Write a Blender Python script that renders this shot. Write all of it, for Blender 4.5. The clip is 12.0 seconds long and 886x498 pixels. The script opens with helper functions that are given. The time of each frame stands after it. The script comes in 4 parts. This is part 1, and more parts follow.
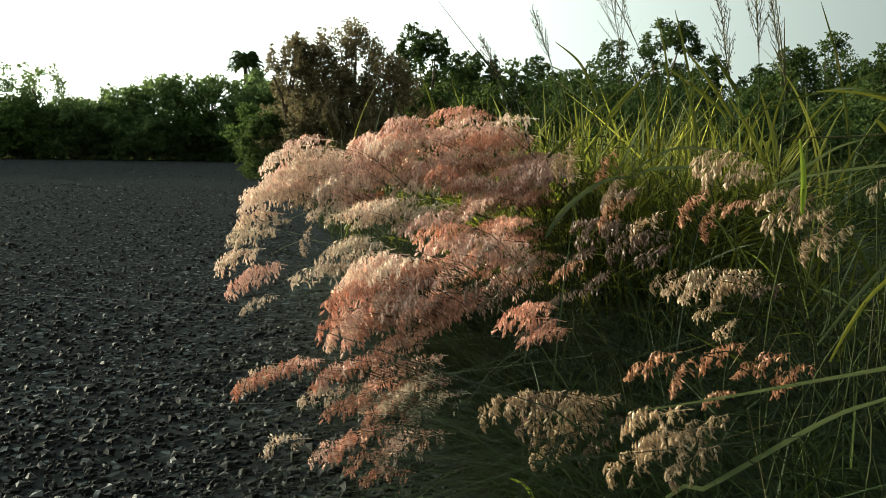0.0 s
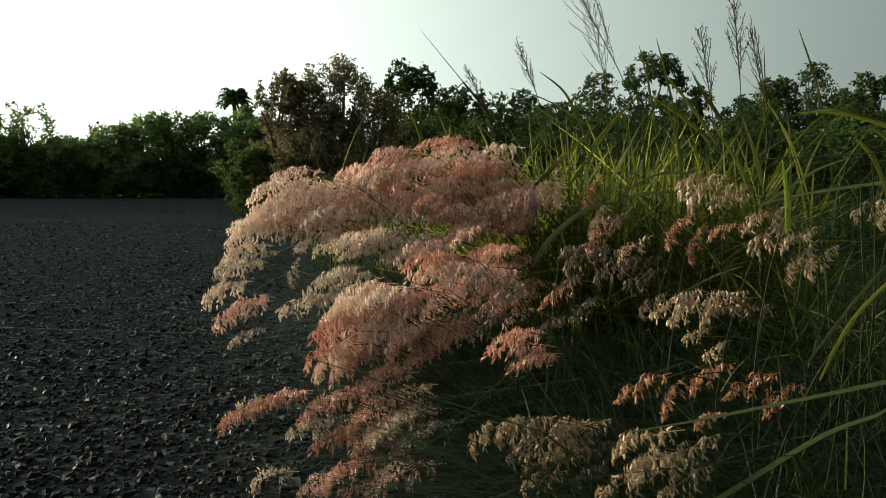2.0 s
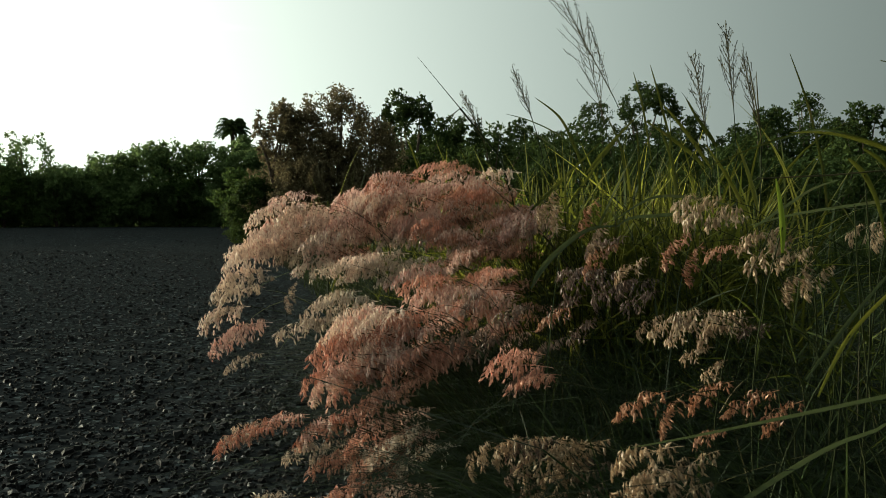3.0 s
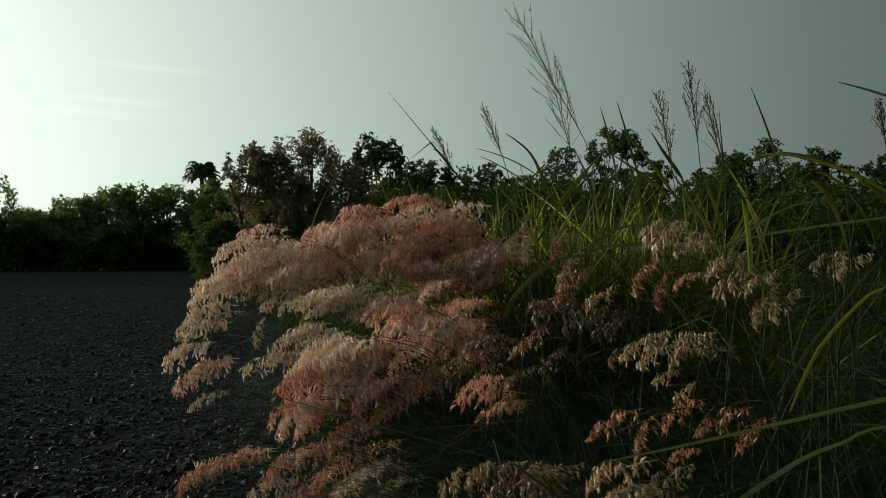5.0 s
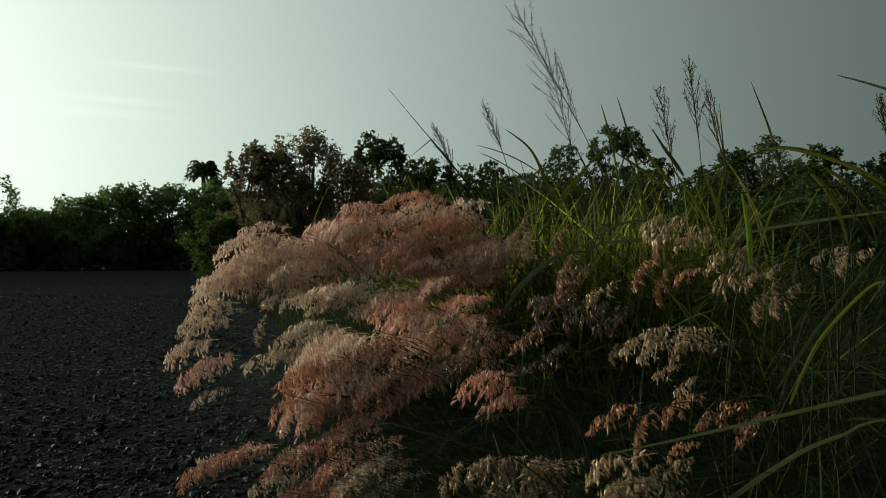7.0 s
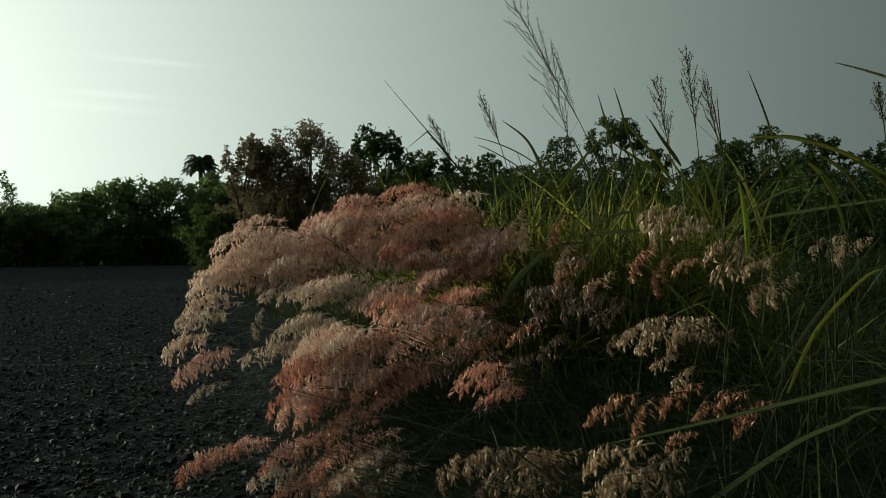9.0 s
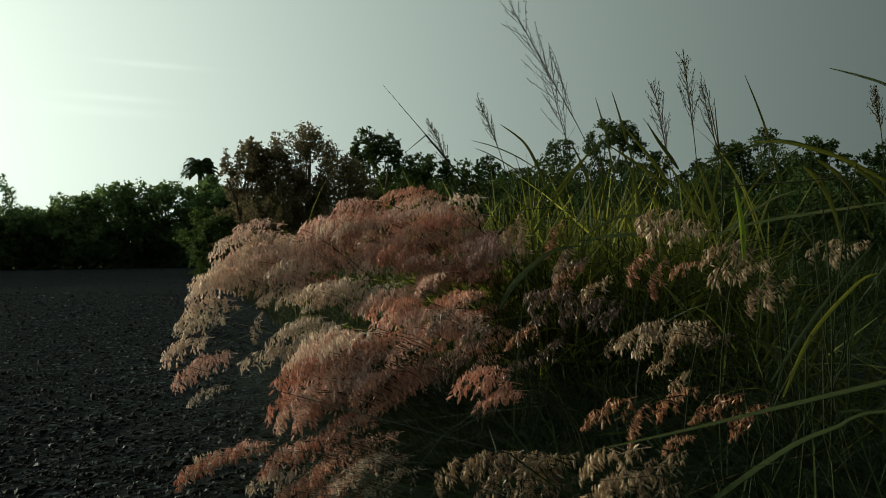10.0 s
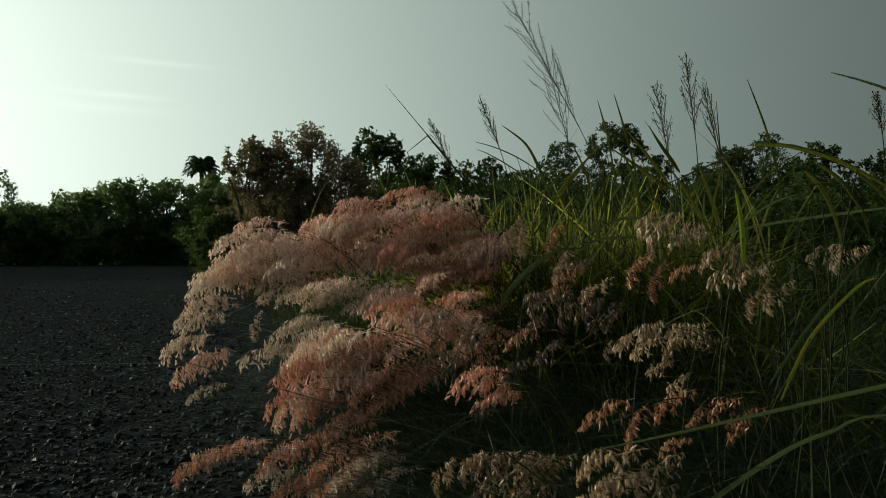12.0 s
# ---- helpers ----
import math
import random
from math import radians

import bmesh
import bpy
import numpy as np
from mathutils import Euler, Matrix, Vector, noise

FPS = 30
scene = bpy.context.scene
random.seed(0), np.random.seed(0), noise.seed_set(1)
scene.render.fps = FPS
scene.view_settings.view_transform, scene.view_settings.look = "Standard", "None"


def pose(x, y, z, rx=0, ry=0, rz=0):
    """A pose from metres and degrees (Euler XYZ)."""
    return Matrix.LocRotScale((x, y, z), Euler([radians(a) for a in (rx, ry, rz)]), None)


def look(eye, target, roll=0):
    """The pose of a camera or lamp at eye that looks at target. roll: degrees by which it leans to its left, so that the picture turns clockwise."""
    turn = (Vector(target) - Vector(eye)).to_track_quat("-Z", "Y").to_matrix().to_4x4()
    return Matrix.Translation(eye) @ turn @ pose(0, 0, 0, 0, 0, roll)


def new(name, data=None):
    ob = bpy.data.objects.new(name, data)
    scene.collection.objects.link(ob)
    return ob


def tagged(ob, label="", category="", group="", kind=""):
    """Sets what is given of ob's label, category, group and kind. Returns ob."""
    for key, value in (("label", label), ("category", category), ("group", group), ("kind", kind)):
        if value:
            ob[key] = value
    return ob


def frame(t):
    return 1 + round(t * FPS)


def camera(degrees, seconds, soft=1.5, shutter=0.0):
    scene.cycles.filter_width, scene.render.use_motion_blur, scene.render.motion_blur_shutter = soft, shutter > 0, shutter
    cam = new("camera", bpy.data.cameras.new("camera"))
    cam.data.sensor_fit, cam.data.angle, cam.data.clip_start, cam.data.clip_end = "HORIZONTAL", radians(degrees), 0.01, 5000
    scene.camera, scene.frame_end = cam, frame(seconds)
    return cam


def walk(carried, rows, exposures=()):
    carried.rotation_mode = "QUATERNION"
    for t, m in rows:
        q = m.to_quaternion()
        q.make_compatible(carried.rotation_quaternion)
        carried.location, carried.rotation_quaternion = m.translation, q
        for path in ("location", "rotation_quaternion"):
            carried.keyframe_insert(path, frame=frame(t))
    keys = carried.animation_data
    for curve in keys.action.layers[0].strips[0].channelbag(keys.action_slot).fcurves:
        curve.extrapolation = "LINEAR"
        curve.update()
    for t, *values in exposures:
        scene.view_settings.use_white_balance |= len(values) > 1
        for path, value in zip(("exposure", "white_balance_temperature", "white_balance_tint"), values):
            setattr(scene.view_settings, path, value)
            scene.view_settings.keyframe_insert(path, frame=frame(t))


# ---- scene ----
cam = camera(63.1, 12.0, soft=0.8)
cam.data.dof.use_dof, cam.data.dof.focus_distance, cam.data.dof.aperture_fstop = True, 2.0, 16.0
PATH = [
    (0, (0.062, -0.256, 0.638), (0.023, 1.725, 0.369), 1.5),
    (0.5, (0.063, -0.252, 0.634), (0.045, 1.733, 0.395), 1.2),
    (1, (0.059, -0.251, 0.635), (0.044, 1.74, 0.447), 0.9),
    (1.5, (0.061, -0.255, 0.636), (0.045, 1.736, 0.443), 0.8),
    (2, (0.067, -0.253, 0.627), (0.053, 1.739, 0.449), 0.7),
    (2.5, (0.067, -0.255, 0.621), (0.057, 1.74, 0.477), 0.6),
    (3, (0.067, -0.257, 0.614), (0.06, 1.741, 0.516), 0.6),
    (3.5, (0.067, -0.252, 0.607), (0.086, 1.747, 0.556), 0.9),
    (3.7, (0.067, -0.252, 0.604), (0.096, 1.748, 0.587), 1.1),
    (5.3, (0.067, -0.25, 0.578), (0.143, 1.748, 0.603), 0.4),
    (5.5, (0.067, -0.25, 0.577), (0.138, 1.748, 0.598), 0.3),
    (6, (0.068, -0.253, 0.577), (0.135, 1.746, 0.603), 0.3),
    (6.5, (0.066, -0.252, 0.578), (0.132, 1.746, 0.605), 0.3),
    (7, (0.07, -0.251, 0.577), (0.138, 1.747, 0.597), 0.3),
    (9, (0.073, -0.246, 0.575), (0.146, 1.752, 0.575), -0.1),
    (9.5, (0.074, -0.249, 0.576), (0.148, 1.75, 0.579), -0.2),
    (10, (0.075, -0.251, 0.578), (0.15, 1.748, 0.585), -0.2),
    (10.5, (0.075, -0.253, 0.575), (0.149, 1.746, 0.576), -0.2),
    (11, (0.075, -0.249, 0.576), (0.142, 1.75, 0.569), -0.1),
    (11.5, (0.076, -0.251, 0.576), (0.145, 1.747, 0.573), 0.1),
    (12, (0.076, -0.252, 0.576), (0.149, 1.747, 0.586), 0.5),
]
EXPOSURES = [(0, 0.98, 6650, -9), (0.8, 0.76, 6640, -9), (1.5, 0.5, 6620, -9), (3.0, 0.0, 6570, -10), (3.8, -0.32, 6450, -11), (5.5, -0.63, 6450, -13), (12, -0.6, 6450, -13)]
walk(cam, [(t, look(eye, target, roll)) for t, eye, target, roll in PATH], EXPOSURES)

# ---- world and sun ----
SUN_AZ, SUN_EL = -66.0, 9.0      # degrees: from straight ahead (+y) towards the right, and up
world = bpy.data.worlds.new("sky")
scene.world = world
world.use_nodes = True
wt = world.node_tree
sky = wt.nodes.new("ShaderNodeTexSky")
sky.sky_type = "NISHITA"
sky.sun_disc = False
sky.sun_elevation = radians(SUN_EL)
sky.sun_rotation = radians(SUN_AZ)
sky.air_density, sky.dust_density, sky.ozone_density = 1.0, 5.5, 1.0
wt.nodes["Background"].inputs["Strength"].default_value = 0.15
haze = wt.nodes.new("ShaderNodeHueSaturation")          # a pale, hazy evening sky
haze.inputs["Saturation"].default_value = 0.37
wt.links.new(sky.outputs[0], haze.inputs["Color"])


def world_math(kind, *values):
    node = wt.nodes.new("ShaderNodeMath")
    node.operation = kind
    for socket, value in zip(node.inputs, values):
        if isinstance(value, bpy.types.NodeSocket):
            wt.links.new(value, socket)
        else:
            socket.default_value = value
    return node.outputs[0]


# the glow of the haze falls off smoothly with the angle from the sun
az, el = radians(SUN_AZ), radians(SUN_EL)
SUN_WAY = Vector((math.sin(az) * math.cos(el), math.cos(az) * math.cos(el), math.sin(el)))
heading = wt.nodes.new("ShaderNodeTexCoord").outputs["Generated"]
split = wt.nodes.new("ShaderNodeSeparateXYZ")
wt.links.new(heading, split.inputs[0])
dot = wt.nodes.new("ShaderNodeVectorMath")
dot.operation = "DOT_PRODUCT"
dot.inputs[1].default_value = SUN_WAY
wt.links.new(heading, dot.inputs[0])
off_sun = world_math("ARCCOSINE", dot.outputs["Value"])
fall = world_math("MAXIMUM", world_math("MULTIPLY", off_sun, world_math("MULTIPLY_ADD", off_sun, -0.353, -0.97)), -3.06)
near_sun = world_math("DIVIDE", off_sun, radians(11))
halo = world_math("MULTIPLY", world_math("EXPONENT", world_math("MULTIPLY", world_math("MULTIPLY", near_sun, near_sun), -1.0)), 6.0)
glow = world_math("MULTIPLY", world_math("ADD", world_math("EXPONENT", fall), halo), world_math("MULTIPLY_ADD", split.outputs["Z"], -0.5, 1.07))
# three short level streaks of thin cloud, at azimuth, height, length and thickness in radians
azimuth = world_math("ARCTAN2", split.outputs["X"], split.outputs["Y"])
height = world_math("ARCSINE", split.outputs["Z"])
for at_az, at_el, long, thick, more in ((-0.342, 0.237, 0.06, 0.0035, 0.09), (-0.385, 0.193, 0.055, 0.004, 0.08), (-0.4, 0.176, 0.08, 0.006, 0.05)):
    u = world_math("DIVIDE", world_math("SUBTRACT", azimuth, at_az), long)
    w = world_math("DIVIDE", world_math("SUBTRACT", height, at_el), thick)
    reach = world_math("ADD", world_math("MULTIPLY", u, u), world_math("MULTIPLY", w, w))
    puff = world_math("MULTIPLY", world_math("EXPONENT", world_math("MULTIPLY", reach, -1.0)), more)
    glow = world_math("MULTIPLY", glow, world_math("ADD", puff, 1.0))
tint = wt.nodes.new("ShaderNodeValToRGB")                # warm by the sun, bluish away from it
tint.color_ramp.elements[0].position, tint.color_ramp.elements[0].color = 0.1, (1.0, 0.97, 0.93, 1)
tint.color_ramp.elements[1].position, tint.color_ramp.elements[1].color = 0.5, (0.9, 0.97, 1.0, 1)
wt.links.new(world_math("DIVIDE", off_sun, math.pi), tint.inputs[0])
bright = wt.nodes.new("ShaderNodeVectorMath")
bright.operation = "SCALE"
wt.links.new(tint.outputs[0], bright.inputs[0])
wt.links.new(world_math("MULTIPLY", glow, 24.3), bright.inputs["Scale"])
veil = wt.nodes.new("ShaderNodeMix")
veil.data_type = "RGBA"
veil.inputs[0].default_value = 0.1
wt.links.new(bright.outputs[0], veil.inputs[6])
wt.links.new(haze.outputs[0], veil.inputs[7])
wt.links.new(veil.outputs[2], wt.nodes["Background"].inputs["Color"])
sun = new("sun", bpy.data.lights.new("sun", "SUN"))
sun.data.energy, sun.data.angle, sun.data.color = 4.2, radians(0.6), (1.0, 0.83, 0.64)
sun.matrix_world = look(SUN_WAY * 50, (0, 0, 0))


# ---- materials ----
class Nodes:
    """A small wrapper to write node materials in a few lines."""

    def __init__(self, name):
        self.mat = bpy.data.materials.new(name)
        self.mat.use_nodes = True
        self.tree = self.mat.node_tree
        self.tree.nodes.clear()
        self.out = self.add("ShaderNodeOutputMaterial")

    def add(self, kind, **values):
        node = self.tree.nodes.new(kind)
        for key, value in values.items():
            if hasattr(node, key):
                setattr(node, key, value)
            else:
                self.put(node.inputs[key.replace("_", " ")], value)
        return node

    def put(self, socket, value):
        if isinstance(value, bpy.types.NodeSocket):
            self.tree.links.new(value, socket)
        else:
            socket.default_value = value

    def noise(self, scale, detail=4, space="Object"):
        co = self.add("ShaderNodeTexCoord")
        return self.add("ShaderNodeTexNoise", Scale=scale, Detail=detail, Vector=co.outputs[space]).outputs["Fac"]

    def ramp(self, fac, *stops):
        node = self.add("ShaderNodeValToRGB")
        self.put(node.inputs[0], fac)
        el = node.color_ramp.elements
        while len(el) < len(stops):
            el.new(0.5)
        for e, (at, col) in zip(el, stops):
            e.position, e.color = at, (*col, 1)
        return node.outputs[0]

    def mix(self, fac, a, b, blend="MIX"):
        node = self.add("ShaderNodeMix", data_type="RGBA", blend_type=blend)
        self.put(node.inputs[0], fac)
        for sock, val in ((node.inputs[6], a), (node.inputs[7], b)):
            self.put(sock, (*val, 1) if isinstance(val, tuple) and len(val) == 3 else val)
        return node.outputs[2]

    def bump(self, height, strength, distance):
        return self.add("ShaderNodeBump", Height=height, Strength=strength, Distance=distance).outputs[0]

    def leafy(self, color, rough, through_color, share, gloss=0.4):
        """A thin living surface: part of the light goes through it."""
        bsdf = self.add("ShaderNodeBsdfPrincipled", Base_Color=color, Roughness=rough)
        self.put(bsdf.inputs["Specular IOR Level"], gloss)
        lucent = self.add("ShaderNodeBsdfTranslucent", Color=through_color)
        both = self.add("ShaderNodeMixShader", Fac=share)
        self.tree.links.new(bsdf.outputs[0], both.inputs[1])
        self.tree.links.new(lucent.outputs[0], both.inputs[2])
        self.tree.links.new(both.outputs[0], self.out.inputs[0])
        return self.mat

    def solid(self, color, rough, normal=None, spec=0.5):
        bsdf = self.add("ShaderNodeBsdfPrincipled", Base_Color=color, Roughness=rough)
        self.put(bsdf.inputs["Specular IOR Level"], spec)
        if normal is not None:
            self.put(bsdf.inputs["Normal"], normal)
        self.tree.links.new(bsdf.outputs[0], self.out.inputs[0])
        return self.mat


def island(n):
    return n.add("ShaderNodeNewGeometry").outputs["Random Per Island"]


def each(n):
    return n.add("ShaderNodeObjectInfo").outputs["Random"]


def leaf_material(name, dark, mid, light, share=0.45, patch=1.2, rough=0.6, gloss=0.15):
    """Foliage: each leaf its own tone, patches of yellower and darker growth."""
    n = Nodes(name)
    tone = n.ramp(island(n), (0.0, dark), (0.66, mid), (1.0, light))
    tone = n.mix(n.noise(patch, 3), n.mix(0.6, tone, dark), tone)
    glow = n.mix(0.5, tone, tuple(min(1, 1.5 * c) for c in light))
    return n.leafy(tone, rough, glow, share, gloss)


def plume_material(name, pale, mid, deep, share=0.42):
    """Silky spikelets: tone differs from spikelet to spikelet and from plume to plume."""
    n = Nodes(name)
    tone = n.ramp(island(n), (0.0, tuple(0.35 * c for c in deep)), (0.25, deep), (0.55, mid), (0.85, pale))
    shift = n.ramp(each(n), (0.0, deep), (0.5, mid), (1.0, pale))
    tone = n.mix(0.3, tone, shift)
    tone = n.mix(n.noise(160, 2), tone, n.mix(0.5, tone, pale))
    return n.leafy(tone, 0.42, tone, share, 0.5)


def grit_material(name, dark, mid, light, rough=0.7):
    n = Nodes(name)
    tone = n.ramp(island(n), (0.0, dark), (0.55, mid), (0.86, mid), (0.93, tuple(2.5 * c for c in mid)), (1.0, light))
    fine = n.noise(420, 4, "Object")
    tone = n.mix(fine, n.mix(0.35, tone, dark), tone)
    return n.solid(tone, rough, n.bump(fine, 0.4, 0.002), 0.06)


def stone_material(name, dark, mid, light):
    n = Nodes(name)
    tone = n.ramp(each(n), (0.0, dark), (0.6, mid), (1.0, light))
    fine = n.noise(300, 5)
    tone = n.mix(fine, n.mix(0.4, tone, dark), tone)
    return n.solid(tone, 0.65, n.bump(fine, 0.5, 0.002), 0.4)


def gravel_material():
    """The gravel bed: packed chips at two sizes with dusty patches."""
    n = Nodes("gravel")
    co = n.add("ShaderNodeTexCoord").outputs["Object"]
    chips = n.add("ShaderNodeTexVoronoi", Scale=62.0, Vector=co)
    large = n.add("ShaderNodeTexVoronoi", Scale=23.0, Vector=co)
    per = n.add("ShaderNodeSeparateColor", Color=chips.outputs["Color"]).outputs[0]
    tone = n.ramp(per, (0.0, (0.0078, 0.0086, 0.0088)), (0.6, (0.0175, 0.019, 0.0192)), (0.9, (0.036, 0.039, 0.039)), (1.0, (0.1, 0.12, 0.125)))
    patch = n.noise(0.7, 4)
    tone = n.mix(patch, n.mix(0.5, tone, (0.024, 0.03, 0.034)), tone)
    gap = n.add("ShaderNodeMath", operation="ADD")
    n.put(gap.inputs[0], chips.outputs["Distance"])
    n.put(gap.inputs[1], large.outputs["Distance"])
    return n.solid(tone, 0.8, n.bump(gap.outputs[0], -0.9, 0.012), 0.0)


def soil_material():
    n = Nodes("soil")
    fine = n.noise(30, 6)
    tone = n.ramp(fine, (0.3, (0.016, 0.013, 0.009)), (0.7, (0.045, 0.036, 0.024)))
    tone = n.mix(n.noise(0.25, 4), tone, (0.02, 0.024, 0.01))
    return n.solid(tone, 0.95, n.bump(fine, 0.6, 0.03), 0.0)


def bark_material():
    n = Nodes("bark")
    fine = n.noise(14, 6)
    tone = n.ramp(fine, (0.3, (0.05, 0.038, 0.028)), (0.7, (0.16, 0.125, 0.095)))
    return n.solid(tone, 0.9, n.bump(fine, 0.7, 0.02), 0.2)


def blade_material(name, dark, mid, light, share=0.5):
    """Broad grass leaves: pale midrib streaks, dry flecks, a tone for each leaf."""
    n = Nodes(name)
    tone = n.ramp(each(n), (0.0, dark), (0.5, mid), (1.0, light))
    streak = n.noise(35, 3)
    tone = n.mix(streak, n.mix(0.45, tone, dark), tone)
    dry = n.ramp(n.noise(9, 4), (0.6, (0, 0, 0)), (0.75, (1, 1, 1)))
    tone = n.mix(dry, tone, n.mix(0.5, tone, (0.25, 0.17, 0.07)))
    return n.leafy(tone, 0.5, n.mix(0.45, tone, light), share, 0.25)


GRAVEL, SOIL, BARK = gravel_material(), soil_material(), bark_material()
CHIPS = grit_material("chips", (0.0048, 0.0053, 0.0056), (0.011, 0.0122, 0.0125), (0.2, 0.205, 0.2))
STONE = stone_material("stone", (0.008, 0.009, 0.0095), (0.022, 0.024, 0.025), (0.17, 0.175, 0.17))
PINK = plume_material("pink_plume", (0.96, 0.82, 0.73), (0.86, 0.58, 0.49), (0.48, 0.18, 0.13))
PALE = plume_material("pale_plume", (0.97, 0.88, 0.78), (0.88, 0.7, 0.59), (0.56, 0.34, 0.26))
CREAM = plume_material("cream_plume", (0.92, 0.82, 0.7), (0.64, 0.51, 0.4), (0.26, 0.17, 0.11))
RUST = plume_material("rust_plume", (0.9, 0.6, 0.46), (0.62, 0.28, 0.19), (0.28, 0.08, 0.05))
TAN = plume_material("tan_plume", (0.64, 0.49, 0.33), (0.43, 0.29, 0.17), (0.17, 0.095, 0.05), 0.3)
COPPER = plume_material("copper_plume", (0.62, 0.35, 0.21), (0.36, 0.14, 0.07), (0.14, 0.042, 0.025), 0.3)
# darkened plume colour: the great clump's shade is painted in
SHADY = plume_material("shady_plume", (0.32, 0.22, 0.165), (0.15, 0.09, 0.064), (0.065, 0.033, 0.022), 0.22)
STALK = Nodes("stalk")
STALK = STALK.solid(STALK.ramp(each(STALK), (0, (0.012, 0.02, 0.006)), (1, (0.034, 0.04, 0.015))), 0.7, None, 0.1)
STRAW = Nodes("straw")
STRAW = STRAW.solid(STRAW.ramp(island(STRAW), (0, (0.035, 0.034, 0.014)), (0.7, (0.075, 0.066, 0.03)), (1, (0.2, 0.165, 0.1))), 0.8, None, 0.1)
# next two are darker than living grass: deep shade is painted into them
FINE_GRASS_SHADED = leaf_material("fine_grass", (0.003, 0.008, 0.001), (0.008, 0.018, 0.0022), (0.03, 0.046, 0.008), 0.15)
MEADOW_SHADED = leaf_material("meadow_grass", (0.007, 0.016, 0.0025), (0.011, 0.022, 0.003), (0.04, 0.056, 0.01), 0.22)
BROAD = blade_material("broad_blade", (0.013, 0.028, 0.004), (0.05, 0.066, 0.009), (0.235, 0.23, 0.034), 0.34)
COARSE = leaf_material("coarse_grass", (0.014, 0.03, 0.004), (0.054, 0.068, 0.009), (0.24, 0.235, 0.036), 0.38, 2.5)
# dark copy of the coarse grass, with the near verge's shade in its colour
VERGE_SHADED = leaf_material("shaded_verge_blade", (0.006, 0.014, 0.002), (0.018, 0.03, 0.004), (0.12, 0.14, 0.022), 0.28, 6.0)
BROAD_MIX = leaf_material("mixed_blades", (0.02, 0.042, 0.006), (0.11, 0.135, 0.016), (0.34, 0.34, 0.055), 0.42, 2.0)
LIME = blade_material("lime_blade", (0.14, 0.2, 0.02), (0.2, 0.27, 0.03), (0.3, 0.36, 0.05), 0.55)
DULL = blade_material("dull_blade", (0.035, 0.05, 0.02), (0.075, 0.1, 0.036), (0.13, 0.155, 0.065), 0.25)
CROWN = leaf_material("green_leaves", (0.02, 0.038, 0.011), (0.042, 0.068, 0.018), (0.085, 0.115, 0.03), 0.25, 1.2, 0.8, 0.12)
# lightened past the leaves' own green: distance haze is put into the colour
CROWN_HAZED = leaf_material("hazed_leaves", (0.06, 0.098, 0.036), (0.11, 0.165, 0.06), (0.17, 0.225, 0.085), 0.45, 1.2, 0.8, 0.12)
CROWN_BROWN = leaf_material("brown_leaves", (0.07, 0.064, 0.03), (0.145, 0.115, 0.062), (0.25, 0.2, 0.115), 0.3, 1.2, 0.8, 0.12)
CROWN_LIGHT = leaf_material("light_leaves", (0.035, 0.065, 0.014), (0.06, 0.105, 0.026), (0.11, 0.15, 0.04), 0.3, 1.2, 0.8, 0.12)

rng = np.random.default_rng(7)


# ---- mesh helpers ----
def mesh(name, verts, faces, material, smooth=False):
    me = bpy.data.meshes.new(name)
    me.from_pydata([tuple(v) for v in verts], [], [tuple(f) for f in faces])
    me.materials.append(material)
    if smooth:
        me.shade_smooth()
    return me


def part(name, data, parent, label="", m=None):
    """One mesh object under a thing or under a part."""
    ob = new(name, data)
    ob.parent = parent
    if m is not None:
        ob.matrix_basis = m
    return tagged(ob, label) if label else ob


def thing(name, label, category, group="", kind="", data=None, m=None):
    ob = new(name, data)
    if m is not None:
        ob.matrix_basis = m
    return tagged(ob, label, category, group, kind)


def tube(path, radii, sides=5, start=0):
    """Verts and faces of a tapered tube along a list of points."""
    path = [Vector(p) for p in path]
    verts, faces = [], []
    for i, p in enumerate(path):
        way = (path[min(i + 1, len(path) - 1)] - path[max(i - 1, 0)]).normalized()
        a = way.orthogonal().normalized()
        b = way.cross(a)
        for k in range(sides):
            w = 2 * math.pi * k / sides
            verts.append(p + (a * math.cos(w) + b * math.sin(w)) * radii[i])
    for i in range(len(path) - 1):
        for k in range(sides):
            k2 = (k + 1) % sides
            faces.append((start + i * sides + k, start + i * sides + k2, start + (i + 1) * sides + k2, start + (i + 1) * sides + k))
    return verts, faces


def bezier(a, b, c, n):
    a, b, c = Vector(a), Vector(b), Vector(c)
    return [a * (1 - s) ** 2 + b * 2 * s * (1 - s) + c * s * s for s in (i / (n - 1) for i in range(n))]


def strips(points, sides, widths):
    """Many ribbons at once: points (n, k, 3), sides (n, k, 3) unit, widths (n, k). Returns verts and quad faces."""
    n, k, _ = points.shape
    off = sides * widths[..., None] / 2
    verts = np.stack([points - off, points + off], 2).reshape(-1, 3)
    base = (np.arange(n)[:, None] * k + np.arange(k - 1)[None, :]) * 2
    faces = np.stack([base, base + 1, base + 3, base + 2], -1).reshape(-1, 4)
    return verts, faces


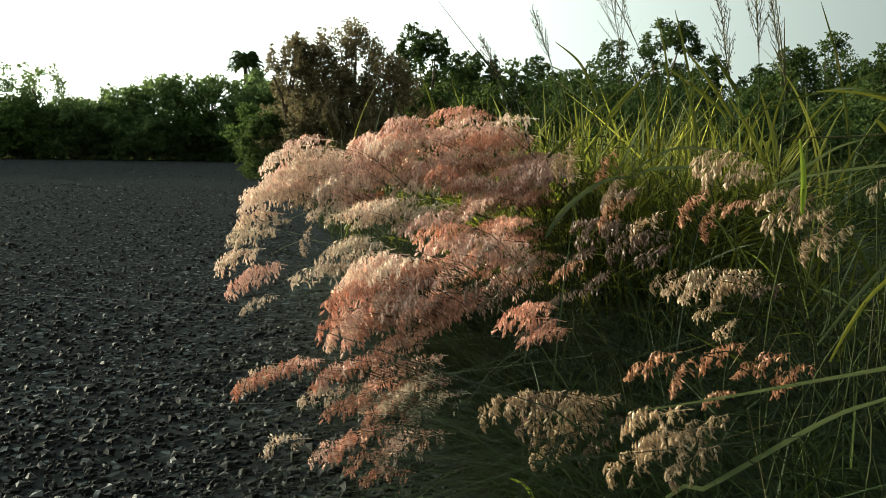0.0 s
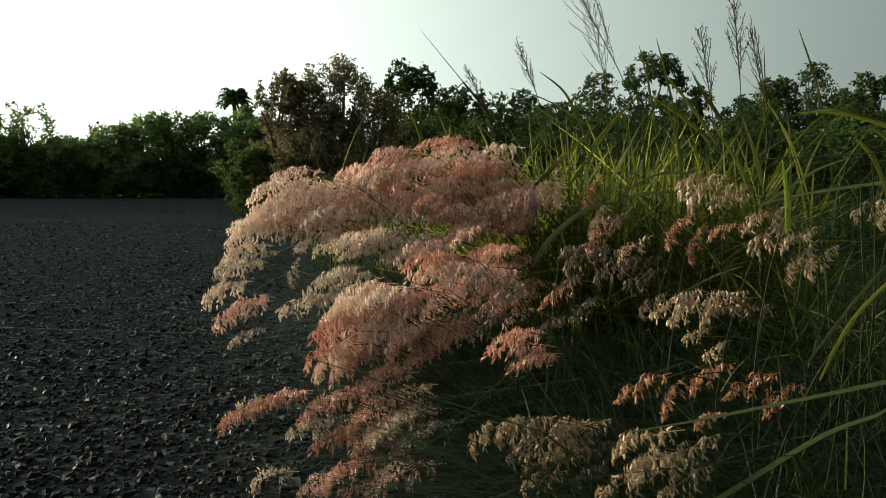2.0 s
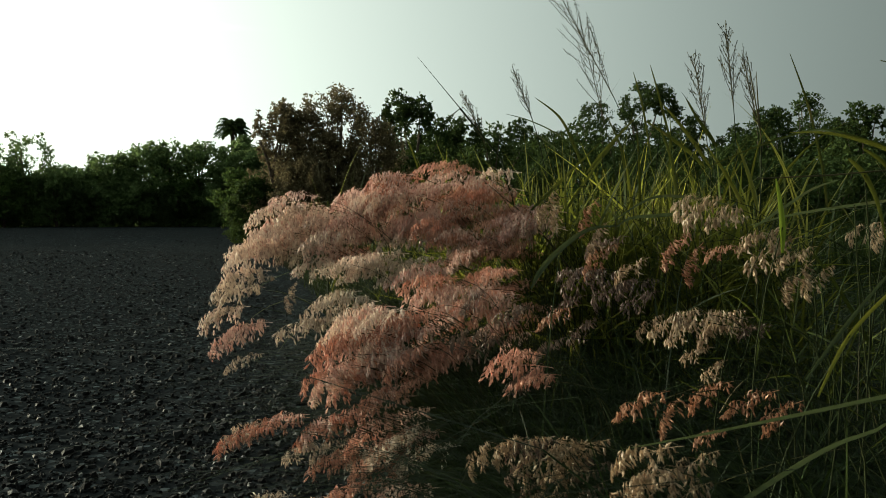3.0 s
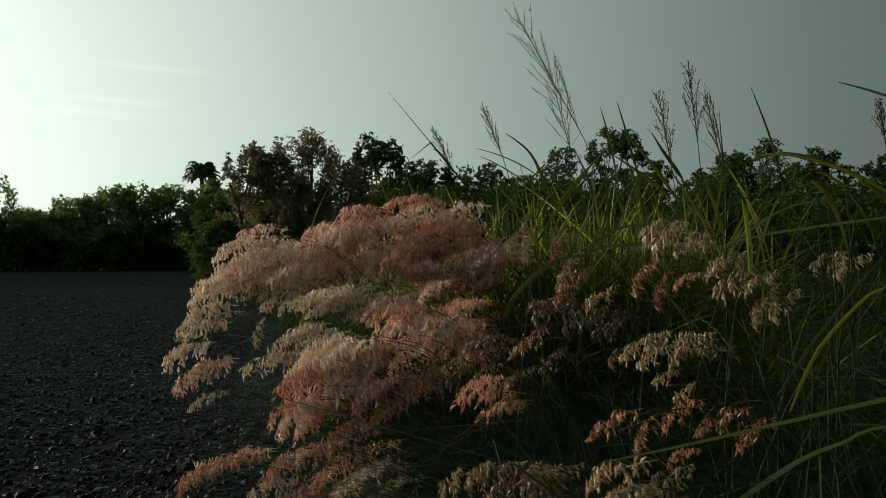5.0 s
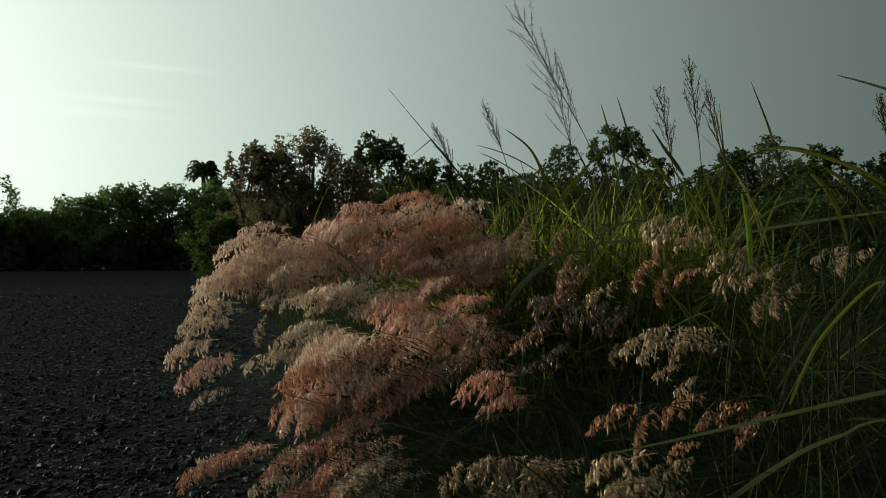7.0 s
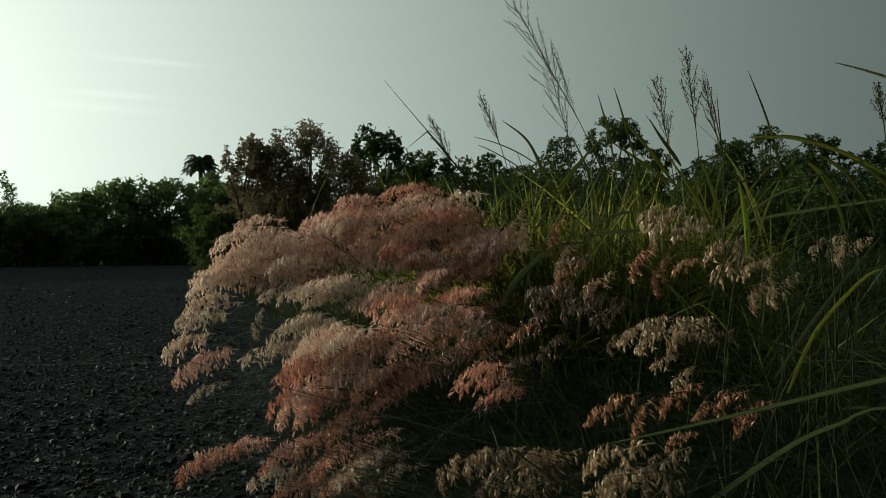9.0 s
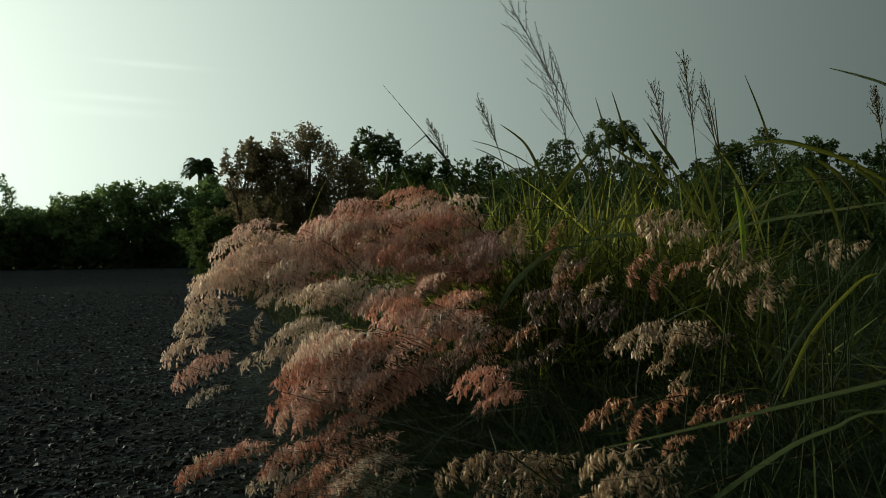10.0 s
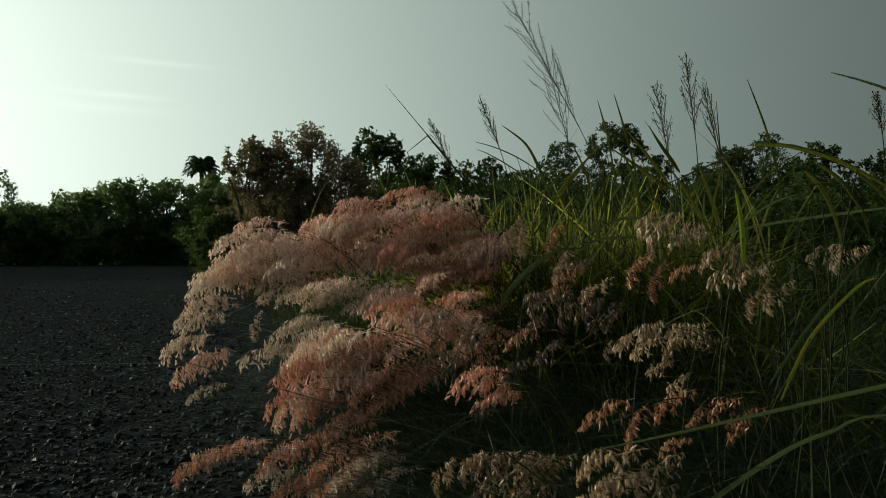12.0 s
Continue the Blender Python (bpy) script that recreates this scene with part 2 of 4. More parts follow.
def blades(roots, height, width, lean, bend, rings=6):
    """A sward of thin arching blades: roots (n, 3); the rest arrays of n; lean: the azimuth they bow to."""
    n = len(roots)
    s = np.linspace(0, 1, rings)[None, :]
    rise = height[:, None] * (s - 0.45 * bend[:, None] * s ** 2.2)
    out = height[:, None] * bend[:, None] * 0.8 * s ** 1.8
    pts = roots[:, None, :] + np.stack([np.cos(lean)[:, None] * out, np.sin(lean)[:, None] * out, rise], -1)
    turn = lean + np.pi / 2 + rng.normal(0, 0.5, n)
    side = np.stack([np.cos(turn), np.sin(turn), np.zeros(n)], -1)[:, None, :].repeat(rings, 1)
    return strips(pts, side, width[:, None] * np.clip(1.02 - s ** 1.6, 0.02, 1) * np.clip(0.55 + 2.2 * s, 0, 1))


def curved_blade(length, width, bow, twist, kink=False, rings=9):
    """One broad grass leaf from the origin along +z, bowing towards +x, folded along its midrib."""
    verts, faces = [], []
    for i in range(rings):
        s = i / (rings - 1)
        ang = bow * s ** 1.5
        x = length * math.sin(ang) * s * 0.75
        z = length * s * math.cos(ang * 0.62)
        w = width * min(1, 0.45 + 2.4 * s) * (1 - s ** 2.4) ** 0.9 / 2 + 0.0004
        side = Vector((math.sin(twist * s) * 0.4, math.cos(twist * s), 0)).normalized()
        c = Vector((x, 0, z))
        if kink and s > 0.55:
            c += Vector((0.9 * (s - 0.55) * length, 0, -1.7 * (s - 0.55) * length))
        fold = Vector((math.cos(ang), 0, -math.sin(ang))) * w * 0.35
        verts += [c - side * w + fold, c, c + side * w + fold]
    for i in range(rings - 1):
        a = 3 * i
        faces += [(a, a + 1, a + 4, a + 3), (a + 1, a + 2, a + 5, a + 4)]
    return verts, faces


# ---- ground ----
def edge_x(y):
    """The line along which the gravel meets the grass."""
    return 0.43 - 0.31 * y


ground = thing("ground", "dark bare soil under the grass and trees", "ground", kind="structure",
               data=mesh("ground", [(-1500, -1500, -0.012), (1500, -1500, -0.012), (1500, 1500, -0.012), (-1500, 1500, -0.012)], [(0, 1, 2, 3)], SOIL))


gravel_lot = thing("gravel_lot", "dark grey loose gravel lot beside the grass", "gravel", kind="structure",
                   data=mesh("gravel_lot", [(-60, -30, 0), (edge_x(-30), -30, 0), (edge_x(-1), -1, 0), (edge_x(1.2), 1.2, 0), (edge_x(1.8) + 0.22, 1.8, 0), (edge_x(3) + 0.35, 3, 0), (edge_x(8) + 0.25, 8, 0), (edge_x(18), 18, 0), (-9.3, 31, 0), (-18, 19, 0), (-60, -10, 0)],
                             [tuple(range(11))], GRAVEL))


def chip_shape(count, seed):
    """Angular chips, each a jittered block of eight corners."""
    r = np.random.default_rng(seed)
    cube = np.array([(x, y, z) for z in (-1, 1) for y in (-1, 1) for x in (-1, 1)], float)
    v = cube[None] * np.array([0.6, 0.46, 0.26]) + r.uniform(-0.27, 0.27, (count, 8, 3)) * np.array([1, 1, 0.7])
    v[:, 4:, :2] *= 0.62
    return v


BLOCK = np.array([(0, 2, 3, 1), (4, 5, 7, 6), (0, 1, 5, 4), (2, 6, 7, 3), (0, 4, 6, 2), (1, 3, 7, 5)])


def gravel_chips():
    r = np.random.default_rng(3)
    n, m = 34000, 3000
    d = np.concatenate([0.75 + 10 * r.random(n) ** 2.1, 5 + 13 * r.random(m) ** 1.2])
    n += m
    a = r.uniform(-0.72, 0.12, n)
    x, y = d * np.tan(a) + 0.05, d - 0.25
    around = 9000                       # and all about where the camera stands
    x, y = np.append(x, r.uniform(-4.0, 1.0, around)), np.append(y, r.uniform(-2.0, 3.2, around))
    d, n = np.append(d, np.hypot(x[n:], y[n:])), n + around
    keep = (x < 0.43 - 0.31 * y + r.normal(0, 0.05, n)) & (y < 31.5 + (x + 9) * 1.35)
    x, y, d = x[keep], y[keep], d[keep]
    n = len(x)
    size = 0.0068 * np.exp(r.normal(0, 0.42, n)) * (1 + 0.045 * d)
    v = chip_shape(n, 5) * size[:, None, None]
    turn = r.uniform(0, 6.283, n)
    c, s = np.cos(turn)[:, None], np.sin(turn)[:, None]
    v = np.stack([v[..., 0] * c - v[..., 1] * s + x[:, None], v[..., 0] * s + v[..., 1] * c + y[:, None], v[..., 2] + size[:, None] * r.uniform(0.05, 0.5, n)[:, None]], -1)
    f = BLOCK[None] + (np.arange(n) * 8)[:, None, None]
    return v.reshape(-1, 3), f.reshape(-1, 4)


# ---- trees ----
def crown_leaves(blobs, count, size, r, flat=0.75):
    """Leaves in clumps: blobs are (x, y, z, radius); each leaf is a bent diamond."""
    blobs = np.array(blobs)
    weight = blobs[:, 3] ** 1.8
    pick = r.choice(len(blobs), count, p=weight / weight.sum())
    # each blob is broken into sprays, so that the outline is uneven
    sprays = 26
    dirs = r.normal(0, 1, (len(blobs), sprays, 3))
    dirs /= np.linalg.norm(dirs, axis=-1, keepdims=True)
    reach = r.uniform(0.45, 1.12, (len(blobs), sprays, 1))
    which = r.integers(0, sprays, count)
    heart = dirs[pick, which] * reach[pick, which]
    pos = blobs[pick, :3] + (heart + r.normal(0, 0.15, (count, 3))) * blobs[pick, 3:4] * np.array([1, 1, flat])
    way = r.normal(0, 1, (count, 3)) + np.array([0, 0, -0.3])
    way /= np.linalg.norm(way, axis=1, keepdims=True)
    other = np.cross(way, r.normal(0, 1, (count, 3)))
    other /= np.linalg.norm(other, axis=1, keepdims=True)
    ln = size * r.uniform(0.6, 1.35, (count, 1))
    up = np.cross(way, other) * ln * 0.12
    v = np.stack([pos - way * ln / 2, pos + other * ln * 0.27 + up, pos + way * ln / 2, pos - other * ln * 0.27 + up], 1).reshape(-1, 3)
    f = np.arange(count * 4).reshape(-1, 4)
    return v, f


def tree(name, label, category, x, y, height, radius, material, leaf, count, seed, bare=0.3, blob=0.42, blobs_n=9, group="", shoots=4, taper=0.7):
    """Tapered trunk, limbs to each clump of the crown, and a crown of single leaves."""
    r = np.random.default_rng(seed)
    top = thing(name, label, category, group, m=Matrix.Translation((x, y, 0)))
    clumps = []
    for i in range(blobs_n):
        w = i * 2.4 + r.uniform(-0.5, 0.5)
        u = ((i + r.random()) / blobs_n) ** 0.85
        wide = 1.0 if u < 0.45 else 1.0 - taper * ((u - 0.45) / 0.55) ** (1.6 if taper < 0.8 else 1.0)
        rad = radius * blob * (1.05 - 0.5 * u) * r.uniform(0.75, 1.2)
        spread = radius * wide * math.sqrt(r.random())
        zz = height * (bare + (1 - bare) * u)
        clumps.append((math.cos(w) * spread, math.sin(w) * spread, max(min(zz, height - rad * 0.7), rad * 0.5), rad))
    for i in range(shoots):
        w, d = r.uniform(0, 6.283), radius * r.uniform(0, 0.75)
        zz = height * r.uniform(0.84, 1.02) - 0.3 * d
        for q in range(4):
            clumps.append((math.cos(w) * d, math.sin(w) * d, zz - q * radius * 0.13, radius * (0.06 + 0.03 * q)))
    lean = Vector((r.normal(0, 0.06) * height, r.normal(0, 0.06) * height, height * 0.72))
    base = max(0.03, height * 0.022)
    trunk = bezier((0, 0, -0.05), (lean.x * 0.2, -lean.y * 0.4, height * 0.4), lean, 7)
    part("trunk", mesh("trunk", *tube(trunk, [base * (1.25 - 0.16 * i) for i in range(7)], 7), BARK, True), top)
    for c in clumps[:blobs_n][::2]:
        k = min(5, max(1, int(6 * (c[2] / height - 0.25))))
        a = trunk[k]
        limb = bezier(a, (a.x + (c[0] - a.x) * 0.6, a.y + (c[1] - a.y) * 0.6, a.z + (c[2] - a.z) * 0.35), c[:3], 5)
        part("limb", mesh("limb", *tube(limb, [base * (0.5 - 0.1 * i) for i in range(5)], 5), BARK, True), top)
    part("crown", mesh("crown", *crown_leaves(clumps, count, leaf, r), material), top)
    return top


def palm(x, y, height, seed):
    r = np.random.default_rng(seed)
    top = thing("palm_tree", "slender dark palm with drooping feathery fronds", "palm tree", m=Matrix.Translation((x, y, 0)))
    path = bezier((0, 0, 0), (0.15, 0, height * 0.5), (0, 0, height - 0.6), 8)
    part("trunk", mesh("trunk", *tube(path, [0.16, 0.13, 0.12, 0.12, 0.11, 0.11, 0.1, 0.09], 8), BARK, True), top)
    for i in range(44):
        w = i * 2.4 + r.uniform(-0.2, 0.2)
        lift = 1.35 - 1.75 * ((i + r.random()) / 44)
        length = r.uniform(0.62, 0.86)
        out = Vector((math.cos(w), math.sin(w), 0))
        knee = out * length * 0.6 * math.cos(lift) + Vector((0, 0, length * 0.75 * math.sin(lift)))
        rib = bezier((0, 0, 0), knee, knee + out * length * 0.42 + Vector((0, 0, -length * (0.05 + 0.3 * math.cos(lift)))), 14)
        v, f = tube(rib, [0.02 - 0.0012 * k for k in range(14)], 3)
        side = Vector((-math.sin(w), math.cos(w), 0))
        for k in range(1, 14):
            for sgn in (-1, 1):
                for q in range(2):
                    p = rib[k].lerp(rib[k - 1], q * 0.5)
                    tip = p + side * sgn * 0.13 + Vector((math.cos(w) * 0.1, math.sin(w) * 0.1, -0.13 * r.uniform(0.4, 1.3)))
                    n = len(v)
                    v += [p, p.lerp(tip, 0.45) + Vector((0.02, 0.02, 0.02)), tip, p.lerp(tip, 0.45) - Vector((0.02, 0.02, 0.02))]
                    f.append((n, n + 1, n + 2, n + 3))
        part("frond", mesh("frond", v, f, CROWN), top, m=Matrix.Translation((0, 0, height - 0.6)))
    return top


GREEN = "dense dark green tree behind the gravel lot"
# the far row along the gravel: x, y, height, radius
FAR_ROW = [(-17.6, 24.5, 2.6, 1.3), (-15.6, 25.5, 2.2, 1.5), (-14.2, 26.5, 2.25, 1.5), (-12.9, 27.5, 2.7, 1.5), (-12.0, 28.2, 3.1, 1.5), (-11.2, 28.5, 3.35, 1.6), (-10.0, 29.5, 3.5, 1.5),
           (-8.6, 30.5, 3.5, 1.6), (-7.6, 29.5, 3.2, 1.3), (-8.9, 31.5, 3.95, 1.0), (-6.8, 30.5, 2.8, 1.4), (-8.9, 28.8, 2.6, 1.3), (-19.4, 23.0, 2.8, 1.5), (-21.4, 21.5, 3.0, 1.6), (-23.5, 20.0, 3.0, 1.6)]
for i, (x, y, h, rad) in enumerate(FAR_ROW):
    tree("roadside_tree", "bushy dark green tree at the far edge of the gravel", "tree", x, y, h, rad, CROWN_HAZED, 0.14, 8800, 20 + i, bare=0.04, blobs_n=20, blob=0.5, group="trees along the far edge")
HEDGE = [(-18.6, 21.8), (-17.4, 22.7), (-16.1, 23.6), (-15.0, 24.3), (-13.8, 25.4), (-12.6, 26.1), (-11.5, 27.0), (-10.4, 28.0), (-9.3, 28.8), (-8.2, 29.8), (-20.2, 20.6), (-22.0, 19.2)]
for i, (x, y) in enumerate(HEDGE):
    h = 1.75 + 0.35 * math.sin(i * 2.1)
    tree("roadside_shrub", "low rounded green shrub at the gravel's far edge", "shrub", x, y, h, 0.95, CROWN_LIGHT if i in (3, 7, 9) else CROWN_HAZED, 0.13, 5600, 60 + i, bare=0.02, blob=0.6, blobs_n=16, group="shrubs along the far edge")
tree("shade_tree", "open-crowned tree with thin upright limbs", "tree", -15.1, 25.9, 3.45, 1.2, CROWN_HAZED, 0.1, 2400, 41, bare=0.4, blob=0.32, blobs_n=14, shoots=8)
tree("shade_tree", "open-crowned tree with thin upright limbs", "tree", -16.3, 25.2, 3.35, 1.2, CROWN_HAZED, 0.1, 2400, 42, bare=0.4, blob=0.32, blobs_n=14, shoots=8)
tree("sapling", "thin sparse sapling above the shrubs", "tree", -13.3, 27.2, 2.85, 0.5, CROWN_HAZED, 0.09, 420, 43, bare=0.5, blob=0.3, blobs_n=6)
palm(-9.6, 32.4, 4.95, 5)
tree("roadside_shrub", "light green leafy shrub beside the brown bushes", "shrub", -5.6, 19.2, 1.75, 0.9, CROWN_LIGHT, 0.09, 3400, 44, bare=0.05, blobs_n=10)
tree("roadside_shrub", "light green leafy shrub beside the brown bushes", "shrub", -4.6, 17.0, 1.5, 0.7, CROWN_LIGHT, 0.08, 2600, 45, bare=0.05, blobs_n=9)
# the brownish bushes where the gravel meets the trees
for i, (x, y, h, rad) in enumerate([(-3.1, 13.9, 2.75, 0.75), (-2.85, 14.1, 2.6, 1.0), (-2.05, 14.1, 3.1, 1.0), (-1.35, 14.4, 2.5, 1.0), (-2.6, 13.4, 1.6, 0.8), (-3.5, 13.4, 1.25, 0.6), (-1.6, 13.5, 1.5, 0.8), (-2.15, 13.7, 2.15, 0.85)]):
    tree("brown_bush", "tall bush with brownish small leaves beside the gravel", "bush", x, y, h, rad, CROWN_BROWN if i != 5 else CROWN, 0.055, 14500, 80 + i, bare=0.03, blob=0.4, blobs_n=34, shoots=12, taper=0.82, group="brownish bushes")
# trees of the far side on the grassy ground: x, y, height, radius, leaves
WOOD = [(-0.85, 17.9, 3.65, 1.1, 4500), (0.35, 19.8, 3.3, 1.0, 3600), (-0.1, 20.5, 3.0, 1.1, 3600), (1.35, 21.8, 3.0, 0.9, 3200), (2.65, 23.8, 3.75, 0.75, 2600), (3.7, 24.2, 3.45, 0.9, 2600),
        (5.3, 25.0, 4.55, 0.85, 1300), (7.0, 25.0, 5.25, 1.35, 6500), (8.45, 25.2, 4.3, 1.1, 3000), (9.6, 23.0, 3.5, 1.2, 3600), (10.0, 22.2, 4.0, 0.9, 2000), (12.7, 25.2, 5.0, 0.9, 1500),
        (11.6, 21.0, 3.5, 1.2, 3600), (10.6, 18.0, 3.5, 0.9, 2600), (12.2, 17.6, 3.4, 1.2, 3400), (13.6, 17.2, 3.5, 1.2, 3400), (15.5, 20.0, 4.0, 1.6, 3400), (17.5, 20.0, 4.2, 1.6, 3000)]
for i, (x, y, h, rad, n) in enumerate(WOOD):
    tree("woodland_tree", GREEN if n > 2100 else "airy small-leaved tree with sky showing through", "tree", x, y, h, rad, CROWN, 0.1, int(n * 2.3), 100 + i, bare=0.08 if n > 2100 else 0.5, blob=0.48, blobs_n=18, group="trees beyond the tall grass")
# shrubs under them, a dark belt
k = 0
for row, (y0, h0) in enumerate(((15.0, 1.9), (18.5, 2.3), (12.0, 1.5), (21.5, 3.1), (25.5, 3.45))):
    for i in range(13):
        x = -0.6 + (1.15 if row < 4 else 1.45) * i + 0.4 * math.sin(i * 3.3 + row) + row * 0.3
        if row == 2 and i < 2:
            continue
        k += 1
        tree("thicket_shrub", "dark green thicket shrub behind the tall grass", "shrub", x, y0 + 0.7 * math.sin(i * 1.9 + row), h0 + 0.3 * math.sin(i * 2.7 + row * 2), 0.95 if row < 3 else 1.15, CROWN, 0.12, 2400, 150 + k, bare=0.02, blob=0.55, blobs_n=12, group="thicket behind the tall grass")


# ---- grass ----
def right_of_edge(n, y0, y1, reach, r, inset=0.0, power=1.0):
    y = y0 + (y1 - y0) * r.random(n) ** power
    x = 0.43 - 0.31 * y + inset + reach * (0.35 + 0.16 * y) * r.random(n)
    return np.stack([x, y, np.full(n, -0.012)], -1)


def sward(name, label, n, y0, y1, reach, h, w, material, seed, inset=0.0, power=1.0, bow=0.55):
    r = np.random.default_rng(seed)
    roots = right_of_edge(n, y0, y1, reach, r, inset, power)
    tall = h * np.exp(r.normal(0, 0.3, n))
    lean = np.pi + r.normal(0, 1.9, n)
    v, f = blades(roots, tall, w * r.uniform(0.6, 1.5, n), lean, np.abs(r.normal(bow, 0.25, n)))
    return thing(name, label, "grass", kind="stuff", data=mesh(name, v, f, material))


sward("fine_grass", "thin green grass under the flowering plumes, coloured dark as in shade", 27000, 0.3, 2.6, 2.0, 0.38, 0.0028, FINE_GRASS_SHADED, 1, 0.02, bow=1.35)
sward("meadow_grass", "green meadow grass at the edge of the gravel", 7000, 1.8, 6.0, 4.0, 0.38, 0.006, MEADOW_SHADED, 2, 0.22, bow=1.15)
sward("far_grass", "tall green grass running back to the thicket", 9000, 5.0, 14.0, 4.5, 0.6, 0.014, MEADOW_SHADED, 3, 0.9)
sward("dry_grass", "dry straw-coloured grass blades among the green", 240, 0.4, 3.0, 2.4, 0.3, 0.0022, STRAW, 4, 0.02, bow=0.9)

sward("field_grass", "rank green grass spreading over the field beside the gravel", 7000, -1.5, 12.0, 9.0, 0.36, 0.009, MEADOW_SHADED, 5, 1.5, bow=0.9)
BLADES = [mesh("leaf_blade", *curved_blade(ln, wd, bow, tw, bow < 0.25 and wd > 0.0105), BROAD, True) for ln, wd, bow, tw in
          ((0.62, 0.0125, 0.2, 0.6), (0.75, 0.0135, 0.45, -0.5), (0.55, 0.01, 0.1, 0.9), (0.8, 0.0125, 0.75, 0.4), (0.68, 0.0145, 0.3, -0.8), (0.5, 0.0095, 1.2, 0.3), (0.6, 0.011, 0.15, 0.2))]


def seed_head(length, seed, branches=22):
    """An open panicle: hair-thin branches off the axis, with tiny spikelets; along +z."""
    r = np.random.default_rng(seed)
    axis = bezier((0, 0, 0), (0, 0, length * 0.5), (r.normal(0, 0.03) * length, 0, length), 8)
    v, f = tube(axis, [0.002 - 0.00014 * i for i in range(8)], 4)
    for b in range(branches):
        s = 0.05 + 0.9 * (b / branches) ** 0.9
        p = Vector((0, 0, length * s))
        w = b * 2.4 + r.uniform(-0.3, 0.3)
        ln = length * (0.56 - 0.42 * s) * r.uniform(0.6, 1.15)
        out = Vector((math.cos(w), math.sin(w), 0))
        twig = bezier(p, p + out * ln * 0.24 + Vector((0, 0, ln * 0.42)), p + out * ln * r.uniform(0.22, 0.5) + Vector((0, 0, ln * 0.85)), 5)
        tv, tf = tube(twig, [0.0009, 0.0009, 0.0008, 0.0007, 0.0006], 3, len(v))
        v, f = v + tv, f + tf
        for q in range(int(5 + ln * 100)):
            at = twig[0].lerp(twig[2], r.random()) if r.random() < 0.45 else twig[2].lerp(twig[4], r.random())
            g = at + Vector(r.normal(0, 0.003, 3))
            d = Vector((r.normal(0, 0.4), r.normal(0, 0.4), 1)).normalized() * r.uniform(0.003, 0.0048)
            e = d.orthogonal().normalized() * 0.0012
            k2 = len(v)
            v += [g - d, g + e, g + d, g - e, g + d.cross(e).normalized() * 0.0012]
            f += [(k2, k2 + 1, k2 + 2, k2 + 4), (k2, k2 + 4, k2 + 2, k2 + 3)]
    return v, f


def aim(base, tip):
    """A pose at base whose +z points at tip."""
    return Matrix.Translation(base) @ (Vector(tip) - Vector(base)).to_track_quat("Z", "Y").to_matrix().to_4x4()


def flowering_stalk(root, neck, tip, seed, label="tall grass stalk with an open feathery seed head"):
    top = thing("tall_grass_stalk", label, "grass stalk", "tall seed stalks", m=Matrix.Translation(root))
    rel, rel_tip = Vector(neck) - Vector(root), Vector(tip) - Vector(root)
    part("culm", mesh("culm", *tube(bezier((0, 0, 0), rel - (rel_tip - rel) * 0.9, rel, 9), [0.0024 - 0.00014 * i for i in range(9)], 5), STALK, True), top)
    part("seed_head", mesh("seed_head", *seed_head((rel_tip - rel).length, seed), STRAW), top, "thin straw-coloured seed head", aim(rel, rel_tip))
    return top


def tall_grass(x, y, height, count, seed):
    """A tussock of broad-leaved tall grass: a culm and its arching leaves."""
    r = random.Random(seed)
    top = thing("tall_grass", "tall green grass plant with arching strap leaves", "grass plant", "tall grass", m=Matrix.Translation((x, y, -0.012)))
    lean = (r.gauss(-0.06, 0.06), r.gauss(0, 0.05))
    path = bezier((0, 0, 0), (0, 0, height * 0.5), (lean[0], lean[1], height * 0.8), 6)
    part("culm", mesh("culm", *tube(path, [0.0035 - 0.0004 * i for i in range(6)], 5), STALK, True), top)
    for i in range(count):
        s = 0.12 + 0.85 * i / count
        p = path[0].lerp(path[-1], s)
        turn = r.uniform(0, 360)
        size = height * r.uniform(0.75, 1.15)
        m = Matrix.Translation(p) @ pose(0, 0, 0, 0, 0, turn) @ pose(0, 0, 0, 0, r.uniform(8, 62) * r.choice((0.6, 1.0, 1.3)), 0) @ Matrix.Scale(size, 4)
        part("leaf_blade", r.choice(BLADES), top, m=m)
    return top


r_tall = random.Random(11)
for i in range(112):
    y = 2.0 + 3.6 * r_tall.random() ** 1.5
    x = edge_x(y) + 0.47 + (0.3 + 0.36 * y) * r_tall.random()
    px = (x - 0.06) / (y + 0.25)
    tall_grass(x, y, (0.5 + 0.22 * min(1, max(0, px * 2.2 + 0.25))) * r_tall.uniform(0.82, 1.1), r_tall.randint(10, 15), 300 + i)


